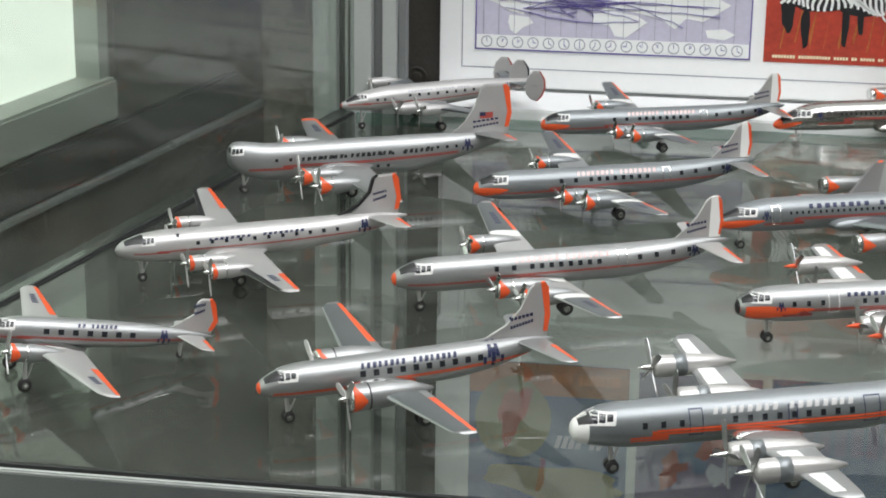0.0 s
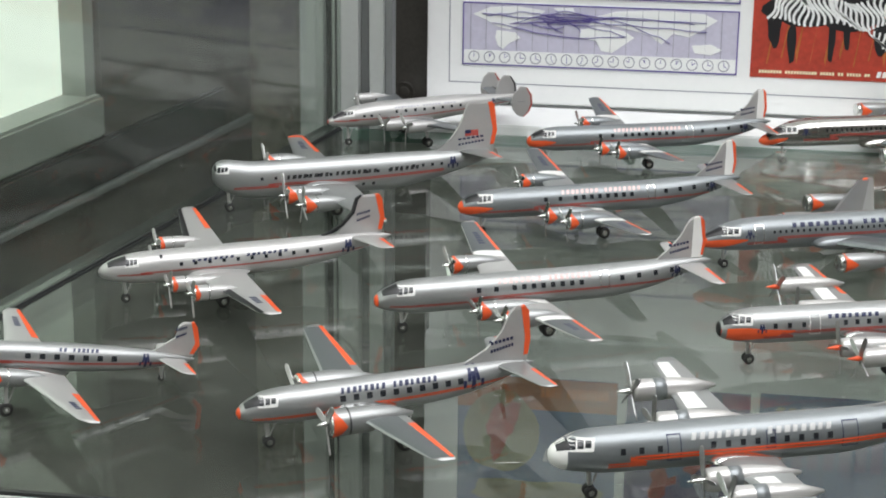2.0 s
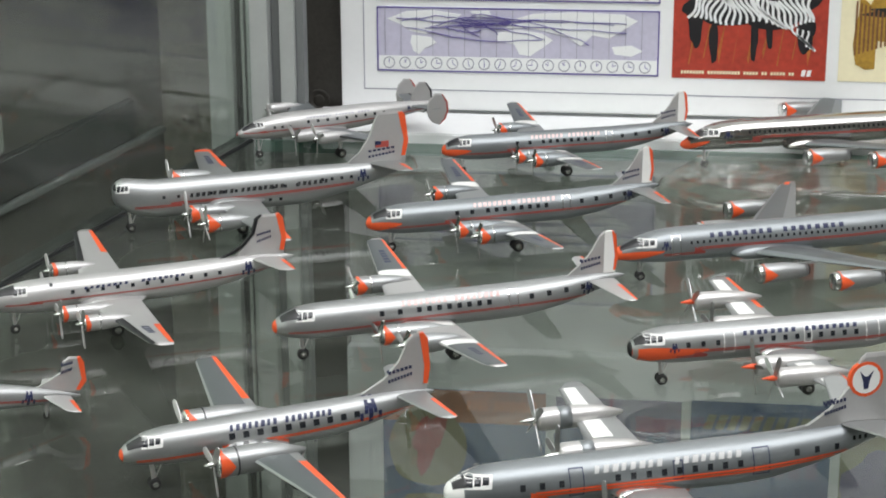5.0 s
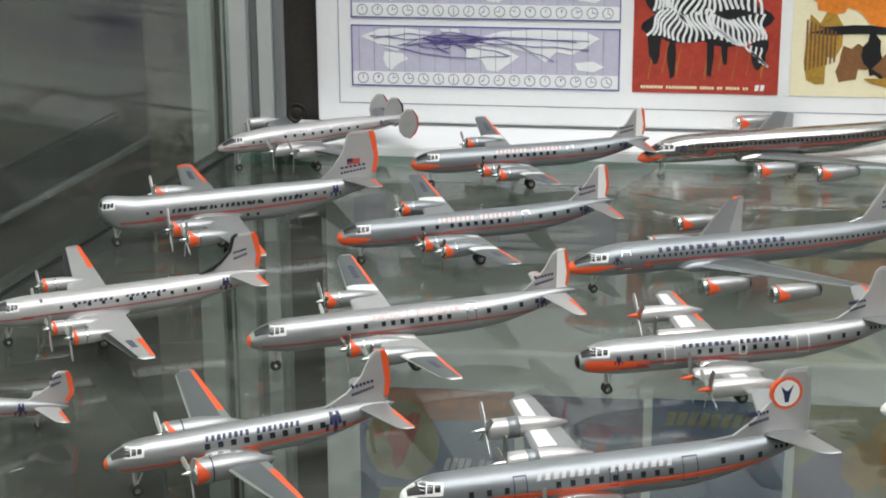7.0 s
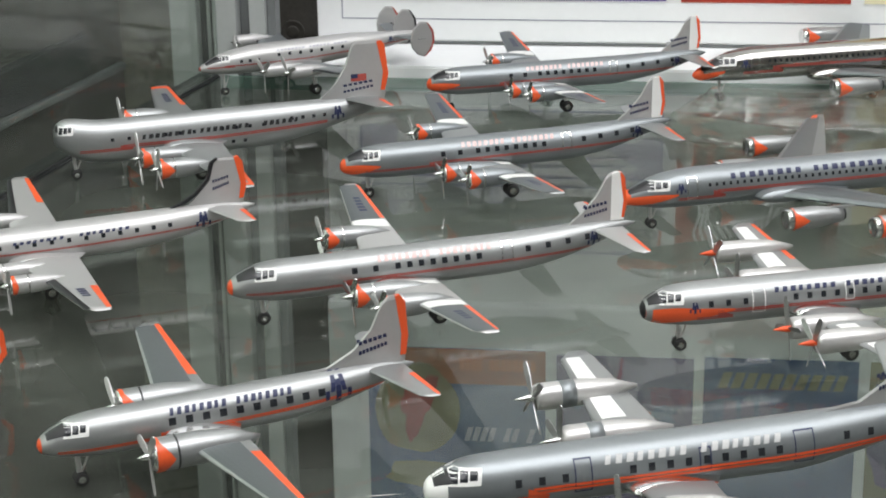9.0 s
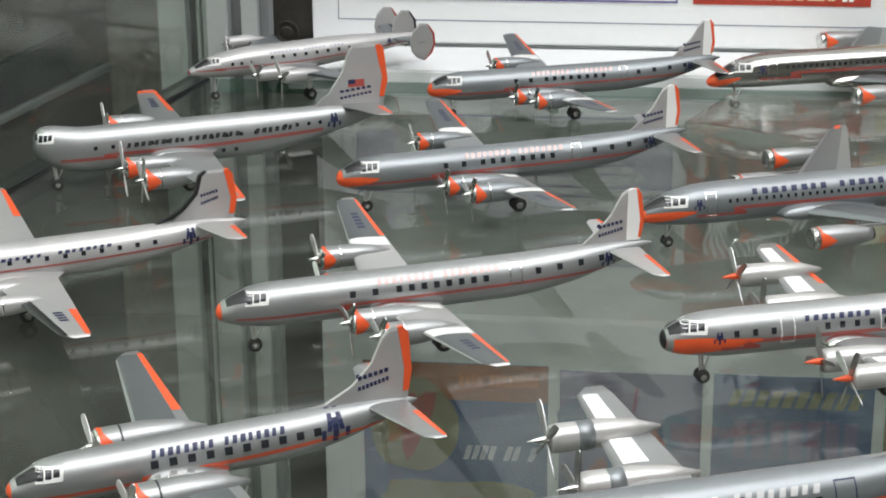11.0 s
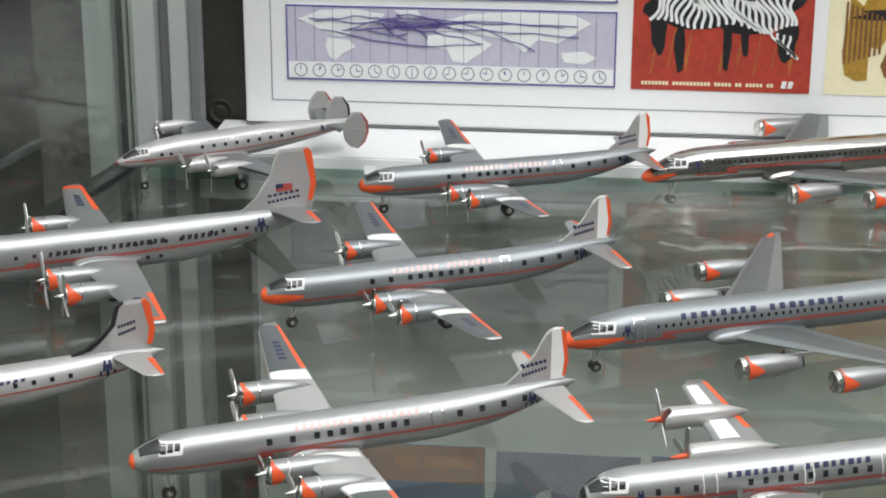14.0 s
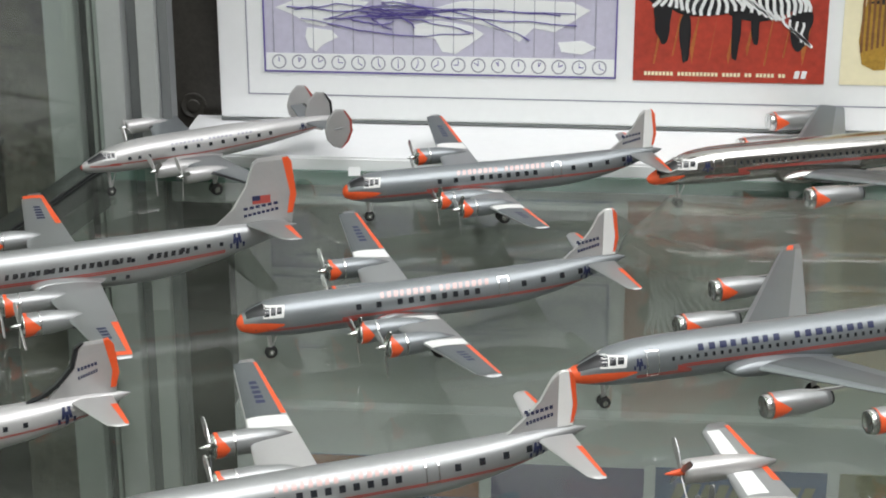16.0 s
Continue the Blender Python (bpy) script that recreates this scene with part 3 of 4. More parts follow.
def flash_ring(x, y, z, r, front, top, side):
    """A coloured sleeve on a round cowling, short above and below and long at its sides."""
    vs, fs, n = [], [], 28
    for j in range(n):
        a = 2 * math.pi * j / n
        back = top + (side - top) * max(0.0, 1 - abs(((a + math.pi / 2) % math.pi) - math.pi / 2) / 1.1)
        for q in range(4):
            vs.append((x + front + (back - front) * q / 3, y + r * (1.0 if q == 0 else 1.016) * math.cos(a), z + r * (1.0 if q == 0 else 1.016) * math.sin(a)))
    for j in range(n):
        for q in range(3):
            a, b = j * 4 + q, ((j + 1) % n) * 4 + q
            fs.append((a, b, b + 1, a + 1))
    return vs, fs


def gear(parent, s, x, y, top, r, w, twin=True, rake=0.0, up=0.0):
    leg = part("landing_gear", scaled(join(rod((x + rake, y, top), (x, y, r + up), 0.17, 8), rod((x + rake + 0.9 * (1 - up / 4), y, top), (x, y, r + up + 0.2), 0.06, 6), rod((x, y - w * 1.6, r + up), (x, y + w * 1.6, r + up), 0.08, 6)), s), BRIGHT, parent, "bright metal landing gear leg")
    for k in ((-1, 1) if twin else (0,)):
        wheel(leg, s, x, y + k * w * 1.35, r, w, up)


def letters(hull, x0, x1, z, h, count, side, gaps=(), lean=0.0, off=0.02, slope=0.0):
    """Plain bars, one for each letter of a title."""
    out, step = [], (x1 - x0) / count
    for k in range(count):
        if k not in gaps:
            a = x0 + step * k
            out.append(hull.patch(a, a + step * (0.50 + 0.14 * ((k * 7) % 3) / 2), z + slope * (a - x0), z + slope * (a - x0) + h * 0.70, side, off, 1, 3, lean))
    return out


def model(sp, label, at, heading, pitch=0.0, k=1.0):
    """One aircraft: tail along +x before it is turned; at: where its nose wheel (or tail wheel) stands."""
    s = k / 200
    g = sp.get
    H = Hull(sp["hull"])
    L = H.s[-1, 0]
    anchor = Matrix.Translation((-sp["anchor"] * s, 0, 0))
    m = pose(at[0], at[1], 0.0003, 0, 0, heading) @ pose(0, 0, 0, 0, pitch, 0) @ anchor
    if pitch:
        m = pose(at[0], at[1], sp.get("lift", 0) * s, 0, 0, heading) @ pose(0, 0, 0, 0, pitch, 0) @ anchor
    top = thing("model_aircraft", label, "model aircraft", m, "model aircraft on the shelf")
    skin = sp.get("skin", SILVER)
    fus = part("fuselage", scaled(H.mesh(), s), skin, top, "", True)
    P = lambda name, vf, mt, par=fus, lab="", sm=False: part(name, scaled(vf, s), mt, par, lab, sm)
    # nose cap
    if g("cap"):
        c, mt = sp["cap"]
        P("nose_cap", H.mesh(0, c, 28, 14, 0.015), mt, fus, "", True)
    if g("flash"):
        # colour sweeping back from the nose
        x1 = sp["flash"]
        for sd in (-1, 1):
            P("nose_flash", H.patch(sp["cap"][0] * 0.9 if g("cap") else 0.3, x1, lambda x: H.at(x)[0] - H.at(x)[2] * (0.97 - 0.84 * (x / x1)), lambda x: H.at(x)[0] - H.at(x)[2] * (0.06 * x / x1 - 0.25 * (1 - x / x1)) + 0.02, sd, 0.016, 12, 4), ORANGE, fus, "", True)
    # cockpit
    cx0, cx1, cz0, cz1 = sp["cockpit"]
    for sd in (-1, 1):
        P("anti_glare_panel", H.patch(cx0 * 0.34, cx0 * 1.06, lambda x: H.at(x)[0] + H.at(x)[2] * (0.66 - 0.14 * x / cx0), lambda x: H.at(x)[0] + H.at(x)[2] * 0.992, sd, 0.018, 10, 7), BLACK, fus, "black anti-glare panel")
        step = (cx1 - cx0) / 3
        for i in range(3):
            P("cockpit_window", H.patch(cx0 + step * i, cx0 + step * (i + 0.8), cz0 + 0.12 * i * (cz1 - cz0), cz1, sd, 0.022, 2, 3, 0.25), PANE)
        P("cockpit_frame", H.patch(cx0 - 0.1, cx1 + 0.05, cz0 - 0.12, cz1 + 0.12, sd, 0.017, 6, 4, 0.25), WHITE)
    # stripes
    for sd in (-1, 1):
        zs, xa, xb, jog, drop, hgt = sp["stripe"]
        hgt *= 0.56
        mt = sp.get("stripe_mat", RED)
        for off_z, hh, mm in ((0, hgt * 0.42, mt), (hgt * 0.58, hgt * 0.42, mt)):
            P("stripe", H.patch(jog, xb, lambda x: zs(x) + off_z, lambda x: zs(x) + off_z + hh, sd, 0.016, 24, 1), mm)
            P("stripe", H.patch(xa, jog + 0.6, lambda x: zs(x) - drop + off_z, lambda x: zs(x) - drop + off_z + hh, sd, 0.0175, 8, 1), mm)
            P("stripe", H.patch(jog - 0.3, jog + 0.9, lambda x: zs(x) - drop + off_z + (x - jog + 0.3) * 0 , lambda x: zs(x) - drop + off_z + hh + drop * min(1, max(0, (jog + 0.9 - x) / 1.2)), sd, 0.019, 6, 2), mm)
        if g("windows"):
            for (wx0, wx1, cnt, wz, ww, wh) in sp["windows"]:
                for i in range(cnt):
                    x = wx0 + (wx1 - wx0) * i / max(cnt - 1, 1)
                    z = wz(x) if callable(wz) else wz
                    P("window", H.patch(x, x + ww * 0.98, z, z + wh * 0.92, sd, 0.022, 1, 2), PANE)
        for (dx0, dx1, dz0, dz1, mt2) in sp.get("doors", ()):
            t = 0.07
            P("door_outline", join(H.patch(dx0, dx0 + t, dz0, dz1, sd, 0.021, 1, 4), H.patch(dx1 - t, dx1, dz0, dz1, sd, 0.021, 1, 4), H.patch(dx0, dx1, dz1 - t, dz1, sd, 0.0215, 2, 1), H.patch(dx0, dx1, dz0, dz0 + t, sd, 0.0215, 2, 1)), mt2)
        for (tx0, tx1, tz, th, cnt, gaps, mt2, lean, slope) in sp.get("titles", ()):
            for vf in letters(H, tx0, tx1, tz, th, cnt, sd, gaps, lean, 0.024, slope):
                P("title_bar", vf, mt2)
        if g("badge"):
            bx, bz, bs = sp["badge"]
            P("badge", join(H.patch(bx - 0.18 * bs, bx + 0.18 * bs, bz - 0.9 * bs, bz + 0.5 * bs, sd, 0.026, 2, 4), H.patch(bx - 0.55 * bs, bx - 0.25 * bs, bz - 0.2 * bs, bz + 0.9 * bs, sd, 0.026, 2, 4, 0.15), H.patch(bx + 0.25 * bs, bx + 0.55 * bs, bz - 0.2 * bs, bz + 0.9 * bs, sd, 0.026, 2, 4, -0.15), H.patch(bx - 0.9 * bs, bx - 0.62 * bs, bz - 0.7 * bs, bz - 0.1 * bs, sd, 0.026, 1, 2), H.patch(bx + 0.62 * bs, bx + 0.9 * bs, bz - 0.7 * bs, bz - 0.1 * bs, sd, 0.026, 1, 2)), NAVY, fus, "navy winged badge")
    # wings
    W = sp["wing"]
    dih = math.tan(radians(W["dihedral"]))
    for sd in (-1, 1):
        root, tip = (W["x0"], sd * 0.2, W["z"]), (W["x1"], sd * W["half"], W["z"] + dih * W["half"])
        args = (root, W["c0"], tip, W["c1"], 0.15, 0.10)
        wing = P("wing", airfoil(*args, n=12, m=16), sp.get("wing_mat", skin), top, "", True)
        for (mt, u0, u1, w0, w1) in sp.get("wing_paint", ()):
            P("wing_panel", airfoil(*args, n=8, m=8, grow=0.014, u0=u0, u1=u1, w0=w0, w1=w1, top=True), mt, wing)
        if g("wing_text") and (sd == -1 or sp["wing_text"] > 1):
            for i in range(5 if sd > 0 else 4):
                w = 0.66 + 0.035 * i
                P("wing_bar", airfoil(*args, n=3, m=2, grow=0.02, u0=0.38, u1=0.62, w0=w, w1=w + 0.022, top=True), NAVY, wing)
        # fairing at the root
        P("wing_root", airfoil((W["x0"] - 0.5, sd * H.at(W["x0"] + 1)[1] * 0.75, W["z"] + 0.1), W["c0"] * 1.25, (W["x0"], sd * (H.at(W["x0"] + 1)[1] + 0.9), W["z"] + dih), W["c0"] * 0.98, 0.2, 0.15, n=12, m=6), CHROME if g("root_bright") else skin, wing, "", True)
        for e in sp.get("engines", ()):
            ex, ey, ez, er, el = e[:5]
            zz = W["z"] + dih * ey + ez
            if sp.get("jets"):
                pod = P("engine_pod", lathe([(ex + el * 0.15, er * 0.55), (ex, er * 0.78), (ex + 0.02, er * 0.88), (ex + el * 0.12, er), (ex + el * 0.55, er * 0.98), (ex + el * 0.9, er * 0.72), (ex + el, er * 0.62), (ex + el * 0.97, er * 0.55)], "x", 24, (0, sd * ey, zz)), SILVER, top, "silver jet engine pod", True)
                P("intake_lip", lathe([(ex + 0.05, er * 0.70), (ex - 0.02, er * 0.80), (ex + 0.02, er * 0.89), (ex + el * 0.10, er * 1.005)], "x", 24, (0, sd * ey, zz)), CHROME, pod, "", True)
                vs, n = [], 24
                fs = []
                for j in range(n):
                    a = 2 * math.pi * j / n
                    back = 0.12 + 0.24 * max(0.0, 1 - abs(((a + math.pi / 2) % math.pi) - math.pi / 2) / 0.9)
                    for q in range(4):
                        u = 0.10 + (back - 0.10) * q / 3
                        r = er * (0.985 + 0.02 * min(1, (u - 0.1) / 0.03)) + 0.02
                        vs.append((ex + el * u, sd * ey + r * math.cos(a), zz + r * math.sin(a)))
                for j in range(n):
                    for q in range(3):
                        a, b = j * 4 + q, ((j + 1) % n) * 4 + q
                        fs.append((a, b, b + 1, a + 1))
                P("intake_flash", (vs, fs), ORANGE, pod, "", True)
                P("exhaust", lathe([(ex + el * 0.93, er * 0.66), (ex + el * 1.04, er * 0.5), (ex + el * 1.05, er * 0.3)], "x", 16, (0, sd * ey, zz)), DARK, pod)
                wx = W["x0"] + (W["x1"] - W["x0"]) * ey / W["half"]
                P("pylon", join(([(ex + el * 0.25, sd * ey - 0.14, zz + er * 0.8), (ex + el * 0.25, sd * ey + 0.14, zz + er * 0.8), (ex + el * 0.95, sd * ey + 0.14, zz + er * 0.6), (ex + el * 0.95, sd * ey - 0.14, zz + er * 0.6),
                             (wx + 0.2, sd * ey - 0.12, W["z"] + dih * ey), (wx + 0.2, sd * ey + 0.12, W["z"] + dih * ey), (wx + 2.6, sd * ey + 0.12, W["z"] + dih * ey), (wx + 2.6, sd * ey - 0.12, W["z"] + dih * ey)],
                            [(0, 1, 2, 3), (4, 7, 6, 5), (0, 4, 5, 1), (1, 5, 6, 2), (2, 6, 7, 3), (3, 7, 4, 0)])), SILVER, pod)
                continue
            nac = P("engine_nacelle", lathe([(ex + 0.02, er * 0.55), (ex, er * 0.8), (ex + 0.12, er * 0.93), (ex + 0.5, er), (ex + el * 0.45, er * 0.98), (ex + el * 0.75, er * 0.72), (ex + el, er * 0.12)], "x", 24, (0, sd * ey, zz)), sp.get("nacelle_mat", skin), top, "", True)
            if g("cowl"):
                P("cowl_lip", lathe([(ex + 0.03, er * 0.5), (ex - 0.02, er * 0.80), (ex + 0.10, er * 0.95), (ex + 0.22, er * 1.004)], "x", 24, (0, sd * ey, zz)), CHROME, nac, "", True)
                P("cowl_flash", flash_ring(ex, sd * ey, zz, er, 0.16, 0.42, sp["cowl"] * 1.12), ORANGE, nac, "orange cowling flash with a pointed back edge", True)
                P("cowl_band", lathe([(ex + 1.35, er * 0.99), (ex + 1.36, er * 1.015), (ex + 1.46, er * 1.015), (ex + 1.47, er * 0.99)], "x", 24, (0, sd * ey, zz)), DARK if g("dark_band") else CHROME, nac)
            if g("nac_band"):
                P("nacelle_band", lathe([(ex + 1.5, er * 0.99), (ex + 1.51, er * 1.012), (ex + 2.4, er * 1.008), (ex + 2.41, er * 0.98)], "x", 24, (0, sd * ey, zz)), GREY_SILVER, nac, "", True)
            pr = sp["prop"]
            propeller(nac, s, ex - 0.1, sd * ey, zz, pr[0], pr[1] * 1.12, pr[2], None, pr[3], pr[4], 0.35 + 0.5 * ey + (0.4 if sd > 0 else 0))
        gx, gy, gr, gw = sp["main_gear"]
        gear(top, s, gx, sd * gy, W["z"] + dih * gy - 0.1, gr, gw, sp.get("twin", True), -0.3)
    # tail
    for (fx, fy, fz, pts, th, mt, strip) in sp["fins"]:
        def fin(pts, th, grow=0.0):
            n = len(pts)
            cx, cz = sum(p[0] for p in pts) / n, sum(p[1] for p in pts) / n
            vs, fs = [], []
            for y, q in ((-th - grow, 0.90 if grow == 0 else 1.0), (-th * 0.35 - grow * 2, 1.0), (th * 0.35 + grow * 2, 1.0), (th + grow, 0.90 if grow == 0 else 1.0)):
                vs += [(fx + cx + (x - cx) * q, fy + y, fz + cz + (z - cz) * q) for x, z in pts]
            for i in range(3):
                for j in range(n):
                    a, b = i * n + j, i * n + (j + 1) % n
                    fs.append((a, a + n, b + n, b))
            fs += [tuple(range(n)), tuple(range(4 * n - 1, 3 * n - 1, -1))]
            return vs, fs
        f = P("tail_fin", fin(pts, th), mt, top)
        for q, (sp_pts, sm, lab) in enumerate(strip):
            P("rudder_stripe" if sm is ORANGE else "fin_panel", prism([(fx + x, fz + z) for x, z in sp_pts], fy - th - 0.03 - 0.02 * q, fy + th + 0.03 + 0.02 * q), sm, f, lab)
        if g("fin_text"):
            tx, tz, tw = sp["fin_text"]
            for r, cnt in ((0, 8), (1, 6)):
                if fy:
                    continue
                for i in range(cnt):
                    x = tx + tw * i / cnt
                    for sd in (-1, 1):
                        P("fin_bar", box(x, x + tw / cnt * 0.7, sd * (th + 0.02) - 0.012, sd * (th + 0.02) + 0.012, tz + r * 0.62 + 0.05 * i, tz + r * 0.62 + 0.05 * i + 0.24), NAVY, f)
    T = sp["tail"]
    dt = math.tan(radians(T.get("dihedral", 4)))
    for sd in (-1, 1):
        a = ((T["x0"], sd * 0.1, T["z"]), T["c0"], (T["x1"], sd * T["half"], T["z"] + dt * T["half"]), T["c1"], 0.11, 0.09)
        t = P("tailplane", airfoil(*a, n=10, m=12), sp.get("wing_mat", skin), top, "", True)
        if T.get("tip"):
            P("tailplane_stripe", airfoil(*a, n=4, m=6, grow=0.014, u0=0.80, u1=1.0, w0=0.32, w1=0.97, top=True), T["tip"], t)
    # nose or tail gear
    nx, nz, nr, nw = sp["nose_gear"]
    gear(top, s, nx, 0, nz, nr, nw, sp.get("nose_twin", False), -0.15, sp.get("tail_up", 0.0))
    return top


def lowered(sp, dz, title=0.0, wing=None):
    """The same aircraft with its body sitting lower behind the nose; title: a further drop of the titles."""
    sp = dict(sp)
    ease = lambda x: dz * min(1, x / 4.5) ** 2 * (3 - 2 * min(1, x / 4.5))
    sp["hull"] = [(x, z + ease(x), a, b) for x, z, a, b in sp["hull"]]
    zs, *rest = sp["stripe"]
    sp["stripe"] = (lambda x: zs(x) + dz, *rest)
    down = lambda z: (lambda x: z(x) + dz) if callable(z) else z + dz
    sp["windows"] = [(a, b, c, down(z), w, h) for a, b, c, z, w, h in sp["windows"]]
    sp["titles"] = [(a, b, z + dz + title, *more) for a, b, z, *more in sp.get("titles", ())]
    sp["doors"] = [(a, b, z0 + dz, z1 + dz, m) for a, b, z0, z1, m in sp.get("doors", ())]
    if sp.get("badge"):
        x, z, r = sp["badge"]
        sp["badge"] = (x, z + dz, r)
    a, b, z0, z1 = sp["cockpit"]
    sp["cockpit"] = (a, b, z0 + ease((a + b) / 2), z1 + ease((a + b) / 2))
    low = min(z for f in sp["fins"] for _, z in f[3]) + 0.5
    sp["fins"] = [(x, y, z, [(p, q + (dz if q < low and not x else 0)) for p, q in pts], *more) for x, y, z, pts, *more in sp["fins"]]
    sp["wing"] = dict(sp["wing"], z=sp["wing"]["z"] + (dz * 0.5 if wing is None else wing))
    return sp


def tube(L, r, rz, zc, nose_z, tail_z, nose=1.0, tail=0.36):
    a = nose
    return [(0, nose_z, 0.03, 0.03), (0.12 * a, nose_z, r * 0.26, rz * 0.24), (0.5 * a, nose_z + (zc - nose_z) * 0.12, r * 0.50, rz * 0.46), (1.3 * a, nose_z + (zc - nose_z) * 0.38, r * 0.74, rz * 0.70), (2.4 * a, nose_z + (zc - nose_z) * 0.72, r * 0.90, rz * 0.88),
            (3.7 * a, zc - 0.02, r * 0.98, rz * 0.985), (5.2 * a, zc, r, rz), (L * (1 - tail), zc, r, rz), (L * (1 - tail * 0.62), zc + (tail_z - zc) * 0.22, r * 0.88, rz * 0.87), (L * (1 - tail * 0.30), zc + (tail_z - zc) * 0.62, r * 0.56, rz * 0.58), (L * (1 - tail * 0.08), zc + (tail_z - zc) * 0.92, r * 0.22, rz * 0.24), (L, tail_z, 0.04, 0.05)]


def finpts(L, base, top, root, tipc, dorsal, sweep, bulge=0.0):
    """Outline of a fin with a dorsal fillet: x from the tail end L."""
    return [(L - root - dorsal, base), (L - root - dorsal * 0.45, base + 0.35), (L - root - dorsal * 0.12, base + 0.95), (L - root + sweep * 0.45, base + (top - base) * 0.55), (L - tipc - 0.25, top - 0.35), (L - tipc + 0.15, top), (L - 0.35, top), (L - 0.05, top - 0.4), (L + bulge, base + (top - base) * 0.35), (L - 0.1, base)]


def rudder(L, base, top, w, bulge=0.0):
    return [(L - w * 0.9, top - 0.02), (L - 0.35, top + 0.02), (L - 0.03, top - 0.4), (L + bulge + 0.03, base + (top - base) * 0.35), (L - 0.06, base + 0.25), (L - w * 0.55, base + 0.25), (L - w * 0.55 + bulge, base + (top - base) * 0.4)]


def douglas(L, full_nose):
    base, topz = 4.9, 8.75
    zs = lambda x: 3.42 + 0.30 * max(0, (x - 6)) / L
    F = finpts(L - 0.9, base, topz, 3.0, 1.3, 3.8, 1.5, 0.15)
    return dict(
        hull=tube(L, 1.62, 1.72, 3.75, 3.15, 5.0), anchor=3.2, skin=GREY_SILVER if full_nose else SILVER,
        cap=(0.42 if full_nose else 0.3, ORANGE), flash=3.4 if full_nose else None, cockpit=(1.9, 3.3, 4.15, 4.72),
        stripe=(zs, 1.2, L * 0.93, 8.6 if not full_nose else 8.2, 0.28, 0.34),
        windows=[(9.0, 10.6, 2, 4.02, 0.42, 0.46), (12.3, 18.6, 8, 4.04, 0.42, 0.46), (22.5, L * 0.86, 4, lambda x: 4.12 + 0.05 * (x - 22), 0.42, 0.46)],
        titles=[(11.0, 20.0, 4.62, 0.52, 17, (8,), PINKISH, 0.2, 0.0)], badge=(L * 0.885, 4.35, 0.62),
        doors=[(20.6, 21.5, 3.6, 5.0, CHROME)],
        wing=dict(x0=10.7, c0=4.6, x1=13.1, c1=1.6, half=17.9, z=2.65, dihedral=6.4), wing_mat=PALE if not full_nose else SILVER,
        wing_paint=[(ORANGE, 0.86, 0.995, 0.58, 0.97), (GREY, 0.03, 0.86, 0.57, 0.97), (WHITE, 0.03, 0.97, 0.485, 0.565), (WHITE, 0.05, 0.95, 0.13, 0.19)], wing_text=2, root_bright=True,
        engines=[(8.4, 3.75, -0.10, 0.84, 6.2), (9.3, 8.0, -0.05, 0.84, 5.4)], cowl=0.95, prop=(3, 2.05, 0.75, CHROME, CHROME),
        main_gear=(3.2 + 11.6, 3.75, 0.62, 0.26), nose_gear=(2.6, 2.4, 0.5, 0.2),
        fins=[(0, 0, 0, F, 0.13, PALE, [([(L - 2.0, topz - 0.10), (L - 1.75, topz + 0.01), (L - 1.15, topz - 0.02), (L - 0.8, base + 1.5), (L - 0.98, base + 0.06), (L - 2.05, base + 0.06)], WHITE, "white rudder panel"), (rudder(L - 0.9, base, topz, 0.48, 0.15), ORANGE, "orange rudder edge")])],
        fin_text=(L - 4.2, base + 0.55, 1.9),
        tail=dict(x0=L - 3.7, c0=2.6, x1=L - 2.5, c1=1.05, half=6.6, z=4.45, dihedral=0, tip=ORANGE))


GREY_SILVER = mat("grey_silver_paint", (0.26, 0.28, 0.29), 0.40, 0.65, 0.05, 90, 0.03, 0.05)
PINKISH = mat("faded_title_print", (0.60, 0.42, 0.40), 0.4, 0.2, 0.1, 200)
PALE_PRINT = mat("pale_title_print", (0.58, 0.58, 0.58), 0.4, 0.0, 0.05, 200)

# twin-engined airliner with tricycle gear
Lc = 23.2
CONV = dict(
    hull=tube(Lc, 1.40, 1.48, 3.35, 2.85, 4.15, 0.9, 0.40), anchor=2.7, cap=(0.2, ORANGE), cockpit=(1.45, 2.7, 3.66, 4.12),
    stripe=(lambda x: 2.98 + 0.035 * max(0, x - 12), 1.0, Lc * 0.93, 7.2, 0.26, 0.36), stripe_mat=ORANGE,
    windows=[(7.4, 16.6, 10, lambda x: 3.48 + 0.02 * max(0, x - 13), 0.44, 0.46)], titles=[(7.5, 15.1, 4.02, 0.50, 17, (8,), NAVY, 0.25, 0.0)], badge=(17.9, 3.85, 0.95),
    wing=dict(x0=7.4, c0=4.0, x1=9.5, c1=1.6, half=14.4, z=2.45, dihedral=4.3), wing_paint=[(ORANGE, 0.80, 0.995, 0.42, 0.97), (GREY, 0.06, 0.78, 0.30, 0.96)], root_bright=True,
    engines=[(5.6, 3.8, 0.0, 0.98, 6.4)], cowl=1.05, dark_band=True, prop=(3, 2.0, 0.7, CHROME, BRIGHT), main_gear=(2.7 + 8.6, 3.8, 0.55, 0.22), nose_gear=(2.35, 2.2, 0.42, 0.16), nose_twin=True,
    fins=[(0, 0, 0, finpts(Lc - 0.5, 4.25, 8.4, 2.9, 1.25, 5.4, 1.5, 0.1), 0.12, PALE, [(rudder(Lc - 0.5, 4.3, 8.4, 0.75, 0.1), ORANGE, "orange rudder edge")])], fin_text=(Lc - 3.6, 5.0, 1.9),
    tail=dict(x0=Lc - 3.3, c0=2.5, x1=Lc - 1.7, c1=1.1, half=5.7, z=4.02, dihedral=0, tip=ORANGE))

